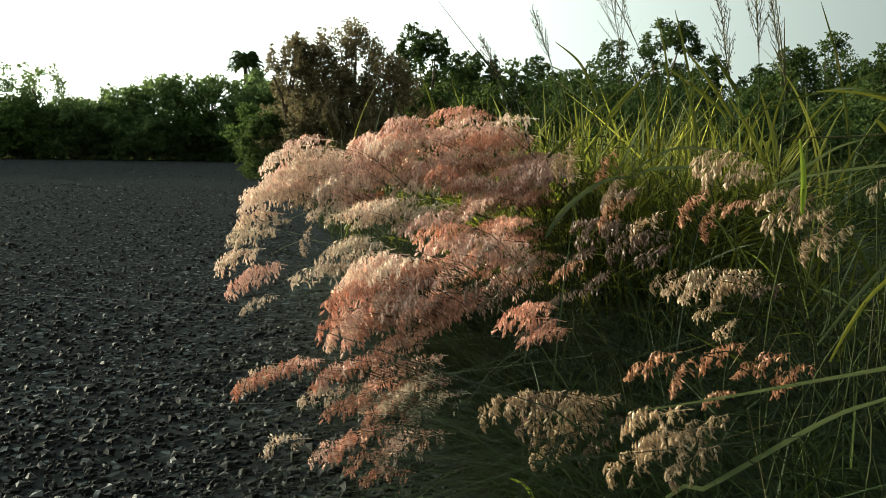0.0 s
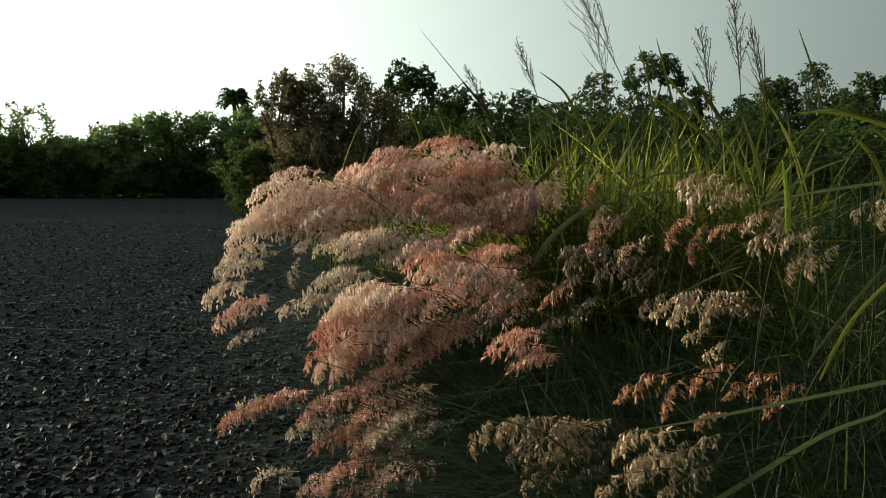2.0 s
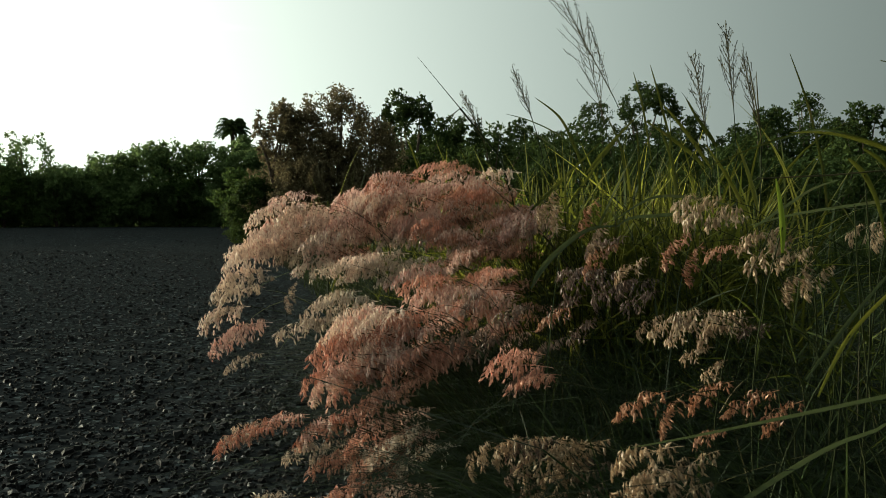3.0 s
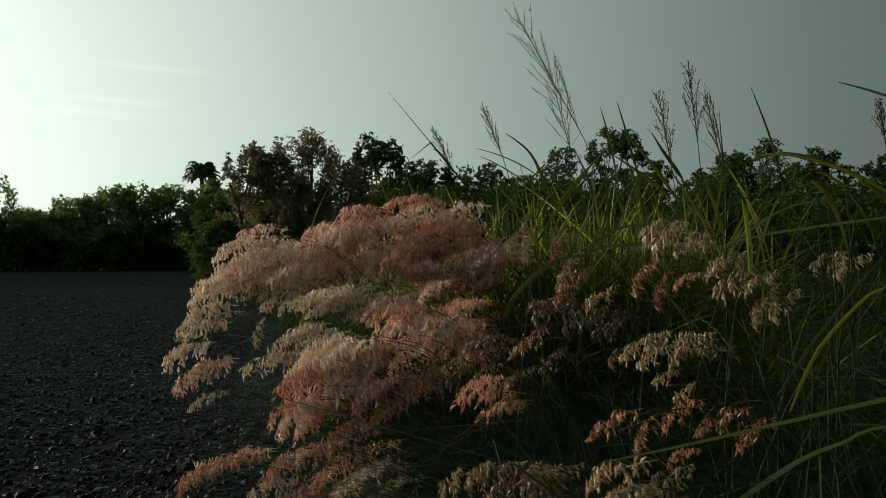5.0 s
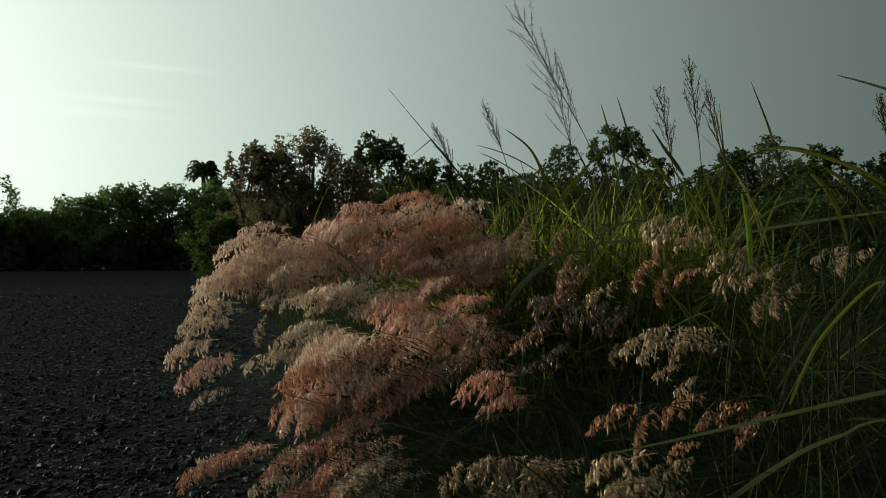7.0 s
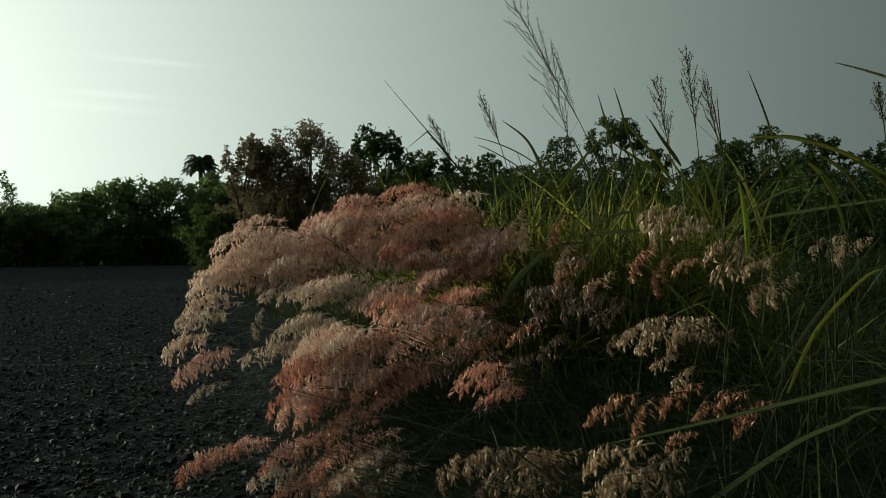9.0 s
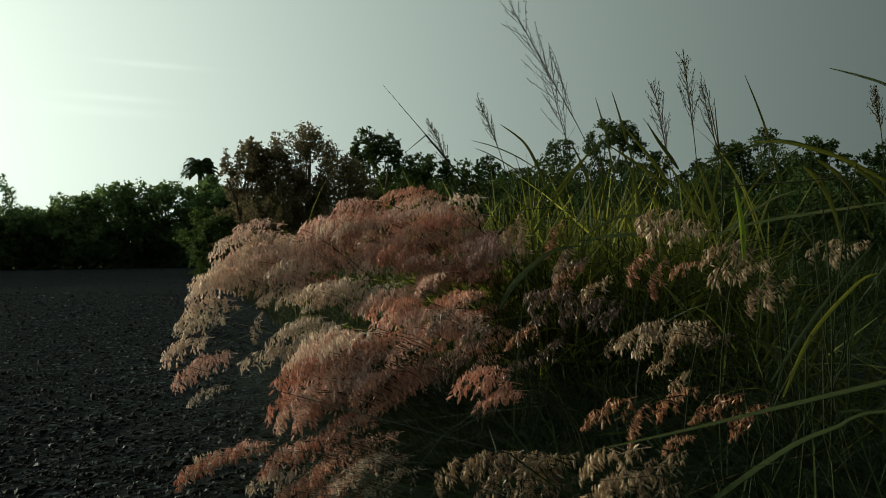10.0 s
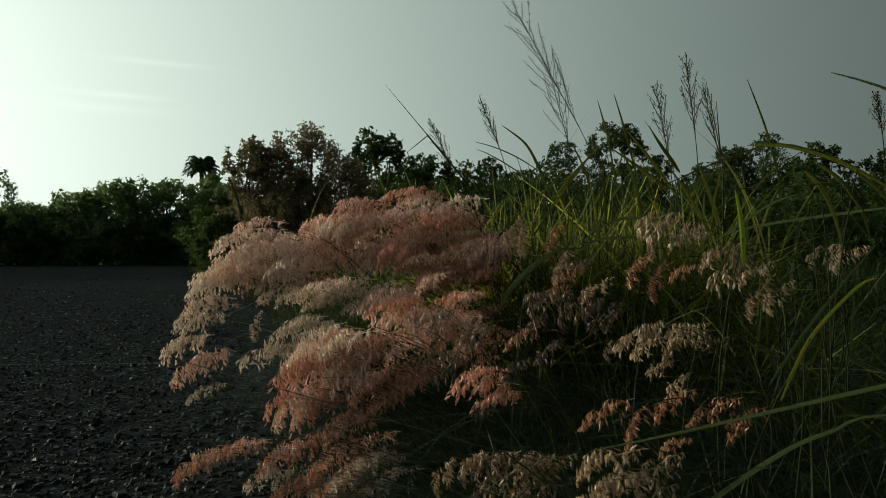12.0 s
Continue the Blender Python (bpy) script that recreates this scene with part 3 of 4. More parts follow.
def tangle(name, label, n, material, seed, y0=1.75, y1=3.6, inset=0.42, spread=(0.3, 0.24), z1=0.5, size=(0.22, 0.46), wide=(0.004, 0.0095), slope=0.35):
    """Straight stiff blades crossing each other at all slopes, as trodden tussocks do."""
    r = np.random.default_rng(seed)
    y = r.uniform(y0, y1, n)
    x = 0.43 - 0.31 * y + inset + (spread[0] + spread[1] * y) * r.random(n) ** 1.2
    root = np.stack([x, y, r.uniform(0.02, z1, n)], -1)
    tilt, turn = np.abs(r.normal(slope, 0.5, n)).clip(0, 1.5), r.uniform(0, 6.283, n)
    way = np.stack([np.sin(tilt) * np.cos(turn), np.sin(tilt) * np.sin(turn), np.cos(tilt)], -1)
    s = np.linspace(0, 1, 5)[None, :, None]
    length = r.uniform(*size, n)[:, None, None]
    sag = r.uniform(0, 0.25, n)[:, None, None] * np.array([0, 0, -1.0])
    pts = root[:, None, :] + length * (way[:, None, :] * s + sag * s ** 2)
    side = np.cross(way, r.normal(0, 1, (n, 3)))
    side = (side / np.linalg.norm(side, axis=1, keepdims=True))[:, None, :].repeat(5, 1)
    width = r.uniform(*wide, n)[:, None] * np.clip(1.03 - s[..., 0] ** 2, 0.04, 1)
    v, f = strips(pts, side, width)
    return thing(name, label, "grass", kind="stuff", data=mesh(name, v, f, material))


tangle("tangled_grass", "tangled coarse green grass blades between the tussocks", 3000, COARSE, 8, 1.75, 2.95, 0.5, slope=0.7)
tangle("strap_grass", "broad yellow-green grass leaves leaning all ways", 460, BROAD_MIX, 12, 1.9, 3.0, 0.5, (0.15, 0.26), 0.5, (0.3, 0.6), (0.008, 0.0155), 0.75)
tangle("edge_grass", "coarse green blades leaning out of the near verge", 620, VERGE_SHADED, 21, 0.9, 2.1, 0.6, (0.1, 0.3), 0.4, (0.14, 0.34), (0.0025, 0.007), 0.9)
tangle("near_straw", "thin dry stems lying across the near grass", 60, STRAW, 13, 0.35, 1.3, 0.05, (0.2, 0.45), 0.3, (0.08, 0.26), (0.0008, 0.0022), 0.9)
tangle("near_blades", "short green blades among the near grass", 380, MEADOW_SHADED, 14, 0.4, 1.7, 0.05, (0.2, 0.45), 0.3, (0.08, 0.2), (0.0012, 0.0028), 0.7)
tangle("tangled_straw", "dry broken grass blades between the tussocks", 160, STRAW, 9, 1.75, 2.95, 0.5)
for x, y, h in ((-0.46, 2.95, 0.74), (-0.42, 3.0, 0.8), (-0.37, 3.1, 0.76), (-0.31, 2.9, 0.78), (-0.25, 3.05, 0.8), (-0.18, 2.95, 0.8), (-0.12, 3.0, 0.82), (-0.02, 3.1, 0.84)):
    tall_grass(x, y, h, 7, 900 + int(-100 * x))
for i in range(12):
    y = 1.3 + 0.8 * r_tall.random()
    tall_grass(0.06 + (0.4 + 0.26 * r_tall.random()) * (y + 0.25), y, r_tall.uniform(0.36, 0.5), 8, 930 + i)
# out of view beside the camera: verge carried on to cut low sky light
for i in range(16):
    tall_grass(0.95 + 0.9 * r_tall.random(), -0.9 + 1.3 * r_tall.random(), r_tall.uniform(0.5, 0.75), 9, 800 + i)
sward("verge_grass", "rank green grass on the verge close by, out of view", 4500, -1.6, 0.45, 3.2, 0.4, 0.006, MEADOW_SHADED, 6, 0.35, bow=0.8)


# ---- seed stalks and single leaves that stand out ----
for i, (root, neck, tip) in enumerate((
        ((0.86, 2.35, 0), (0.657, 2.326, 1.033), (0.409, 2.333, 1.479)),
        ((0.55, 2.4, 0), (0.373, 2.337, 0.949), (0.30, 2.339, 1.132)),
        ((0.92, 2.05, 0), (0.879, 2.019, 0.866), (0.832, 2.019, 1.118)),
        ((0.98, 2.0, 0), (0.96, 2.015, 0.957), (0.927, 2.015, 1.208)),
        ((1.2, 2.35, 0), (1.152, 2.308, 0.976), (1.10, 2.309, 1.19)),
        ((1.42, 1.75, 0), (1.364, 1.701, 0.911), (1.344, 1.701, 1.029)),
        ((0.9, 2.7, 0), (0.691, 2.625, 0.983), (0.586, 2.627, 1.369)),
        ((0.3, 2.1, 0), (0.186, 2.044, 0.842), (0.117, 2.046, 0.994)),
        ((-0.75, 4.6, 0), (-0.72, 4.5, 0.72), (-0.82, 4.5, 1.0)),
        ((-0.65, 4.7, 0), (-0.6, 4.6, 0.7), (-0.72, 4.6, 0.96)))):
    flowering_stalk(root, neck, tip, 500 + i)

prongs = thing("forked_stalk", "thin bare grass stalk forked into three prongs", "grass stalk", m=Matrix.Translation((1.0, 1.9, 0)))
part("culm", mesh("culm", *tube(bezier((0, 0, 0), (0.01, 0, 0.4), (0, 0, 0.846), 7), [0.0024 - 0.0001 * i for i in range(7)], 5), STALK, True), prongs)
for tip in ((-0.053, 0, 1.102), (-0.021, 0, 1.043), (-0.056, 0, 0.974)):
    part("prong", mesh("prong", *tube(bezier((0, 0, 0.846), (-0.012, 0, 0.92), tip, 6), [0.0014, 0.0014, 0.0018, 0.002, 0.0016, 0.0006], 4), STRAW), prongs)
broken = thing("broken_stalk", "dry grass stalk snapped over at its middle", "grass stalk", m=Matrix.Translation((0.42, 1.98, 0)))
part("culm", mesh("culm", *tube([(0, 0, 0), (-0.09, -0.02, 0.45), (-0.186, -0.037, 0.78), (-0.313, -0.033, 0.933)], [0.003, 0.0028, 0.0026, 0.003], 5), STALK), broken)
part("bent_tip", mesh("bent_tip", *tube([(-0.313, -0.033, 0.933), (-0.37, -0.03, 1.0), (-0.444, -0.029, 1.087)], [0.002, 0.0014, 0.0006], 4), STRAW), broken)
part("hanging_leaf", mesh("hanging_leaf", *tube([(-0.313, -0.033, 0.933), (-0.34, -0.035, 0.91), (-0.375, -0.04, 0.88)], [0.0024, 0.0018, 0.0007], 4), STRAW), broken)


def single_leaf(root, points, width, label, material=None):
    """A long strap leaf on a short culm, along a smooth curve through four places."""
    top = thing("grass_leaf", label, "grass blade", m=Matrix.Translation(root))
    pts = [Vector(p) - Vector(root) for p in points]
    path = []
    n = 22
    for i in range(n):
        s = i / (n - 1) * (len(pts) - 1)
        k = min(int(s), len(pts) - 2)
        u = s - k
        p0, p1, p2, p3 = pts[max(k - 1, 0)], pts[k], pts[k + 1], pts[min(k + 2, len(pts) - 1)]
        path.append(0.5 * (2 * p1 + (p2 - p0) * u + (2 * p0 - 5 * p1 + 4 * p2 - p3) * u * u + (3 * p1 - p0 - 3 * p2 + p3) * u ** 3))
    v, f = [], []
    for i, p in enumerate(path):
        s = i / (n - 1)
        w = width * min(1, 0.35 + 2.5 * s) * (1 - s ** 3) / 2 + 0.0004
        way = (path[min(i + 1, n - 1)] - path[max(i - 1, 0)]).normalized()
        side = way.cross(Vector((0.35, 1, 0.25))).normalized()
        drop = way.cross(side) * w * 0.4
        v += [p - side * w + drop, p, p + side * w + drop]
    for i in range(n - 1):
        a = 3 * i
        f += [(a, a + 1, a + 4, a + 3), (a + 1, a + 2, a + 5, a + 4)]
    part("leaf_blade", mesh("leaf_blade", v, f, material or BROAD, True), top)
    if pts[0].length > 0.05:
        part("culm", mesh("culm", *tube(bezier((0, 0, 0), pts[0] * 0.55 + Vector((0.09 if len(label) % 2 else -0.07, 0.05, 0)), pts[1], 8), [0.0016 - 0.0001 * i for i in range(8)], 5), STALK, True), top)
    return top


single_leaf((0.95, 1.35, 0), ((0.9, 1.325, 0.62), (0.886, 1.319, 0.711), (0.85, 1.32, 0.85), (0.805, 1.321, 0.967)), 0.0055, "upright pointed green grass leaf")
single_leaf((0.98, 0.78, 0), ((0.98, 0.78, 0.0), (0.92, 0.77, 0.42), (0.76, 0.774, 0.66), (0.64, 0.79, 0.735), (0.58, 0.86, 0.735), (0.45, 0.93, 0.675)), 0.0048, "long arching yellow-green grass leaf")
single_leaf((0.56, 0.75, 0), ((0.53, 0.735, 0.565), (0.528, 0.733, 0.6), (0.523, 0.732, 0.635), (0.516, 0.732, 0.668)), 0.007, "bright yellow-green upright grass leaf", LIME)
single_leaf((0.72, 0.42, 0), ((0.74, 0.43, 0.1), (0.69, 0.43, 0.38), (0.591, 0.440, 0.455), (0.526, 0.440, 0.447), (0.431, 0.440, 0.426), (0.320, 0.440, 0.401), (0.246, 0.440, 0.386)), 0.0048, "grey-green grass stem crossing close by", DULL)
single_leaf((0.25, 0.42, 0), ((0.25, 0.43, 0.0), (0.277, 0.440, 0.279), (0.321, 0.440, 0.309), (0.370, 0.440, 0.342), (0.419, 0.440, 0.375), (0.453, 0.440, 0.394), (0.486, 0.440, 0.406), (0.524, 0.440, 0.420), (0.66, 0.43, 0.43)), 0.0052, "bright green arching grass leaf close by", DULL)
single_leaf((0.25, 1.45, 0), ((0.27, 1.445, 0.44), (0.3, 1.441, 0.494), (0.35, 1.44, 0.545), (0.406, 1.437, 0.582), (0.47, 1.43, 0.59)), 0.013, "broad blue-green grass leaf beside the plumes", DULL)
single_leaf((1.15, 0.55, 0), ((0.710, 0.625, 0.745), (0.668, 0.626, 0.780), (0.632, 0.627, 0.794), (0.591, 0.629, 0.805)), 0.0028, "pointed grass leaf reaching in from the verge", DULL)
single_leaf((0.7, 1.75, 0), ((0.791, 1.722, 0.742), (0.743, 1.724, 0.812), (0.696, 1.725, 0.871), (0.650, 1.727, 0.924)), 0.0095, "straight green grass leaf among the tussocks", BROAD)
single_leaf((0.38, 1.9, 0), ((0.425, 1.937, 0.617), (0.467, 1.935, 0.686), (0.527, 1.932, 0.773), (0.601, 1.929, 0.872)), 0.0085, "straight yellow-green grass leaf leaning over", BROAD)
single_leaf((0.5, 2.0, 0), ((0.484, 1.934, 0.747), (0.449, 1.935, 0.832), (0.405, 1.936, 0.910), (0.332, 1.938, 0.966)), 0.009, "green grass leaf bending at its tip", BROAD)
single_leaf((0.75, 2.1, 0), ((0.638, 2.029, 0.675), (0.628, 2.028, 0.774), (0.609, 2.029, 0.845), (0.564, 2.030, 0.935)), 0.009, "yellow-green grass leaf among the tussocks", BROAD)
single_leaf((0.78, 1.6, 0), ((0.674, 1.627, 0.621), (0.659, 1.627, 0.725), (0.643, 1.628, 0.785), (0.610, 1.628, 0.859)), 0.009, "upright green grass leaf among the tussocks", BROAD)
single_leaf((0.55, 0.95, 0), ((0.542, 0.858, 0.598), (0.585, 0.863, 0.626), (0.635, 0.868, 0.658), (0.680, 0.871, 0.674)), 0.004, "yellow-green grass leaf bending sideways", DULL)
single_leaf((0.8, 1.5, 0), ((0.769, 1.372, 0.629), (0.758, 1.378, 0.679), (0.744, 1.385, 0.728), (0.723, 1.393, 0.790)), 0.009, "narrow upright green grass leaf", BROAD)
single_leaf((0.2, 0.62, 0), ((0.179, 0.691, 0.158), (0.174, 0.692, 0.172), (0.162, 0.694, 0.185), (0.142, 0.694, 0.192)), 0.006, "small bright green grass shoot", LIME)
single_leaf((0.72, 0.8, 0), ((0.758, 0.75, 0.667), (0.7, 0.75, 0.699), (0.651, 0.75, 0.718), (0.594, 0.75, 0.731), (0.541, 0.75, 0.731)), 0.005, "broad dark green grass leaf bending over", BROAD)
single_leaf((0.66, 0.8, 0), ((0.624, 0.75, 0.696), (0.647, 0.75, 0.674), (0.667, 0.75, 0.634), (0.68, 0.75, 0.586)), 0.006, "broad green grass leaf hanging down", BROAD)
single_leaf((0.78, 0.95, 0), ((0.729, 0.9, 0.725), (0.767, 0.9, 0.698), (0.804, 0.9, 0.643), (0.818, 0.9, 0.597)), 0.006, "broad green grass leaf hanging down", BROAD)
single_leaf((0.8, 0.85, 0), ((0.783, 0.8, 0.65), (0.663, 0.8, 0.633), (0.578, 0.8, 0.619), (0.51, 0.8, 0.601)), 0.004, "thin green grass leaf lying almost level", DULL)
single_leaf((0.66, 1.45, 0), ((0.642, 1.4, 0.622), (0.55, 1.4, 0.615), (0.49, 1.4, 0.608), (0.457, 1.4, 0.586)), 0.008, "pale arched grass leaf above the plumes", DULL)
single_leaf((0.72, 1.45, 0), ((0.708, 1.4, 0.642), (0.616, 1.4, 0.658), (0.536, 1.4, 0.654), (0.451, 1.4, 0.602)), 0.007, "pale arched grass leaf above the plumes", DULL)
single_leaf((0.7, 1.25, 0), ((0.678, 1.2, 0.606), (0.66, 1.2, 0.646), (0.625, 1.2, 0.704), (0.584, 1.2, 0.761)), 0.008, "straight green grass leaf leaning out", BROAD)
single_leaf((0.8, 1.85, 0), ((0.797, 1.8, 0.756), (0.764, 1.8, 0.788), (0.699, 1.8, 0.836), (0.625, 1.8, 0.884)), 0.011, "straight green grass leaf leaning out", BROAD)
single_leaf((0.45, 1.95, 0), ((0.481, 1.9, 0.736), (0.53, 1.9, 0.796), (0.558, 1.9, 0.83), (0.635, 1.9, 0.913)), 0.011, "straight yellow-green grass leaf leaning over", BROAD)
single_leaf((0.3, 1.95, 0), ((0.303, 1.9, 0.608), (0.37, 1.9, 0.676), (0.438, 1.9, 0.744), (0.523, 1.9, 0.83)), 0.009, "straight yellow-green grass leaf leaning over", BROAD)
single_leaf((0.5, 0.65, 0), ((0.5, 0.6, 0.42), (0.543, 0.6, 0.483), (0.585, 0.6, 0.537), (0.632, 0.6, 0.592)), 0.004, "long thin grass leaf leaning out of the verge", DULL)
single_leaf((0.47, 0.6, 0), ((0.489, 0.55, 0.412), (0.522, 0.55, 0.482), (0.574, 0.55, 0.539), (0.599, 0.55, 0.552)), 0.004, "long arching dark green grass leaf", BROAD)
single_leaf((0.66, 1.85, 0), ((0.649, 1.8, 0.765), (0.622, 1.8, 0.911), (0.606, 1.8, 0.968), (0.591, 1.8, 1.018)), 0.005, "slender upright green grass leaf", BROAD)
single_leaf((0.72, 1.85, 0), ((0.709, 1.8, 0.798), (0.676, 1.8, 0.912), (0.66, 1.8, 0.969), (0.638, 1.8, 1.038)), 0.006, "slender upright green grass leaf", BROAD)
single_leaf((0.8, 1.75, 0), ((0.795, 1.7, 0.801), (0.772, 1.7, 0.835), (0.74, 1.7, 0.878), (0.709, 1.7, 0.927)), 0.01, "straight green grass leaf leaning out", BROAD)
single_leaf((0.5, 2.05, 0), ((0.458, 2.0, 0.835), (0.387, 2.0, 0.878), (0.315, 2.0, 0.908), (0.25, 2.0, 0.925)), 0.0035, "thin dry grass leaf bent sideways", DULL)
single_leaf((0.48, 2.05, 0), ((0.44, 2.0, 0.799), (0.36, 2.0, 0.852), (0.298, 2.0, 0.886), (0.262, 2.0, 0.9)), 0.0035, "thin dry grass leaf bent sideways", DULL)
dry_stem = thing("dry_stem", "thin dry grass stem lying across the leaves", "grass stalk", m=Matrix.Translation((0.95, 0.75, 0)))
part("stem", mesh("stem", *tube([Vector(p) - Vector((0.95, 0.75, 0)) for p in ((0.95, 0.75, 0), (0.82, 0.75, 0.5), (0.664, 0.727, 0.679), (0.594, 0.729, 0.672), (0.491, 0.733, 0.666))], [0.0016, 0.0015, 0.0014, 0.0012, 0.0009], 5), STRAW), dry_stem)
for i, (x, y, h) in enumerate(((1.05, 1.0, 0.44), (1.3, 1.15, 0.6), (1.2, 1.0, 0.5), (1.2, 1.25, 0.48), (1.3, 0.9, 0.46), (1.0, 1.6, 0.5), (1.5, 1.5, 0.55), (0.95, 0.7, 0.4), (1.25, 0.6, 0.42))):
    tall_grass(x, y, h, 9, 700 + i)


# ---- redtop plumes ----
def spikelets(places, r, size, plump, hair):
    """Silky hanging spikelets: a plump spindle with a few long hairs each."""
    n = len(places)
    down = np.array([0.1, 0, -1.0]) + r.normal(0, 0.34, (n, 3))
    down /= np.linalg.norm(down, axis=1, keepdims=True)
    a = np.cross(down, r.normal(0, 1, (n, 3)))
    a /= np.linalg.norm(a, axis=1, keepdims=True)
    b = np.cross(down, a)
    ln = size * r.uniform(0.65, 1.35, (n, 1))
    wd = ln * plump * r.uniform(0.12, 0.2, (n, 1))
    rings = [places]
    for q in range(4):
        w = q * math.pi / 2
        rings.append(places + down * ln * 0.58 + (a * math.cos(w) + b * math.sin(w)) * wd)
    rings.append(places + down * ln)
    for q in range(4):
        w = q * math.pi / 2 + 0.6
        way = a * math.cos(w) + b * math.sin(w)
        root = places + down * ln * 0.4
        rings += [root, root + np.cross(down, way) * ln * 0.05, places + down * ln * (1.0 + 0.1 * (q % 3)) + way * ln * hair]
    v = np.stack(rings, 1)
    tri = [(0, 1 + (q + 1) % 4, 1 + q) for q in range(4)] + [(5, 1 + q, 1 + (q + 1) % 4) for q in range(4)]
    tri += [(6 + 3 * q, 7 + 3 * q, 8 + 3 * q) for q in range(4)]
    faces = np.array(tri)[None] + (np.arange(n) * v.shape[1])[:, None, None]
    return v.reshape(-1, 3).tolist(), faces.reshape(-1, 3).tolist()


def plume(length, seed, size, twigs, along, plump=1.0, hair=0.4):
    """A redtop panicle along +x, its spikelets hanging from fine side branches. along: spikelets to a metre of twig."""
    r = np.random.default_rng(seed)
    axis = bezier((0, 0, 0), (length * 0.5, 0, length * 0.12), (length, 0, -length * 0.14), 10)
    v, f = tube(axis, [0.0009 - 0.00007 * i for i in range(10)], 4)
    places = []
    for b in range(twigs):
        s = 0.02 + 0.97 * (b + r.random()) / twigs
        i = min(int(s * 9), 8)
        p = axis[i].lerp(axis[i + 1], s * 9 - i)
        reach = length * (0.3 * math.sin(math.pi * (0.2 + 0.77 * s)) + 0.04) * r.uniform(0.55, 1.2)
        w = r.uniform(-1.9, 1.9) if r.random() < 0.8 else r.uniform(0, 6.28)
        tip = p + Vector((reach * 0.8, math.sin(w) * reach * 0.7, math.cos(w) * reach * 0.35 - reach * 0.12))
        knee = p.lerp(tip, 0.6) + Vector((0, 0, reach * 0.2))
        hang = length * r.uniform(0.04, 0.15)
        twig = [p, knee, tip + Vector((0, 0, -hang * 0.25)), tip + Vector((reach * 0.06, 0, -hang))]
        tv, tf = tube(twig, [0.0004, 0.00035, 0.0003, 0.0002], 3, len(v))
        v, f = v + tv, f + tf
        for q in range(int(3 + reach * along)):
            u = r.uniform(0.25, 1.0) * 3
            k = min(int(u), 2)
            places.append(tuple(twig[k].lerp(twig[k + 1], u - k) + Vector(r.normal(0, 0.003, 3))))
    sv, sf = spikelets(np.array(places), r, size, plump, hair)
    k = len(v)
    return [tuple(p) for p in v] + sv, f + [tuple(c + k for c in face) for face in sf]


# full plumes of the great clump, and the looser ones close by whose spikelets hang apart
PLUMES = {}
for key, mat, sizes in (("pink", PINK, 5), ("pale", PALE, 4), ("cream", CREAM, 4), ("rust", RUST, 4)):
    PLUMES[key] = [mesh("plume", *plume(0.17, 900 + i + 17 * len(key), 0.0142, 24, 118), mat) for i in range(sizes)]
    PLUMES[key + "_open"] = [mesh("plume", *plume(0.17, 930 + i + 17 * len(key), 0.0185, 20, 78, 0.85, 0.3), mat) for i in range(3)]
for key, mat in (("loose_cream", TAN), ("loose_rust", COPPER), ("loose_dusky", SHADY)):
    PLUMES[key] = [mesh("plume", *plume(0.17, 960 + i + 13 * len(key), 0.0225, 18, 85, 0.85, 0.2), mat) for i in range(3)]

LABELS = {"pink": "arching grass stalk with a silky pink plume", "pale": "arching grass stalk with a silvery pale pink plume",
          "cream": "grass stalk with a pale cream faded plume", "rust": "grass stalk with a drooping coral-red plume",
          "loose_cream": "grass stalk with a loose faded cream plume", "loose_rust": "grass stalk with a loose rust-red hanging plume", "loose_dusky": "grass stalk with a thin brownish-pink plume coloured as in shade"}


def redtop(kind, base, reach, rise, root, r, yaw=180.0):
    """A stalk from root that arches over to base, where its plume begins; the plume runs reach sideways and rise up."""
    top = thing("redtop_stalk", LABELS[kind], "grass stalk", "flowering redtop stalks", m=Matrix.Translation(root))
    rel = Vector(base) - Vector(root)
    droop = math.degrees(math.atan2(-rise, reach)) - 6
    way = Vector((math.cos(radians(yaw)), math.sin(radians(yaw)), 0.25 - 0.6 * math.sin(radians(droop))))
    path = bezier((0, 0, 0), rel - way * rel.length * 0.42, rel, 10)
    part("stem", mesh("stem", *tube(path, [0.0015 - 0.00009 * i for i in range(10)], 4), STALK, True), top)
    m = Matrix.Translation(rel) @ pose(0, 0, 0, 0, 0, yaw) @ pose(0, 0, 0, r.uniform(-25, 25), droop, 0) @ Matrix.Scale(math.hypot(reach, rise) / 0.17, 4)
    part("plume", r.choice(PLUMES[kind + "_open" if 0.9 < base[1] < 1.68 and kind in ("pink", "pale", "cream", "rust") else kind]), top, "silky drooping plume", m)
    return top


def crest(x):
    """Height of the great clump's upper outline over its width."""
    return float(np.interp(x, (-0.668, -0.638, -0.559, -0.5, -0.31, -0.18, -0.04, 0.08, 0.167, 0.282, 0.34), (0.438, 0.504, 0.578, 0.62, 0.675, 0.71, 0.738, 0.758, 0.735, 0.649, 0.566)))


def hem(x):
    """Height of its lower outline."""
    return float(np.interp(x, (-0.667, -0.518, -0.4, -0.307, -0.234, -0.108, 0.0, 0.168, 0.34), (0.42, 0.425, 0.385, 0.4, 0.45, 0.485, 0.46, 0.45, 0.46)))


r_dome = random.Random(21)


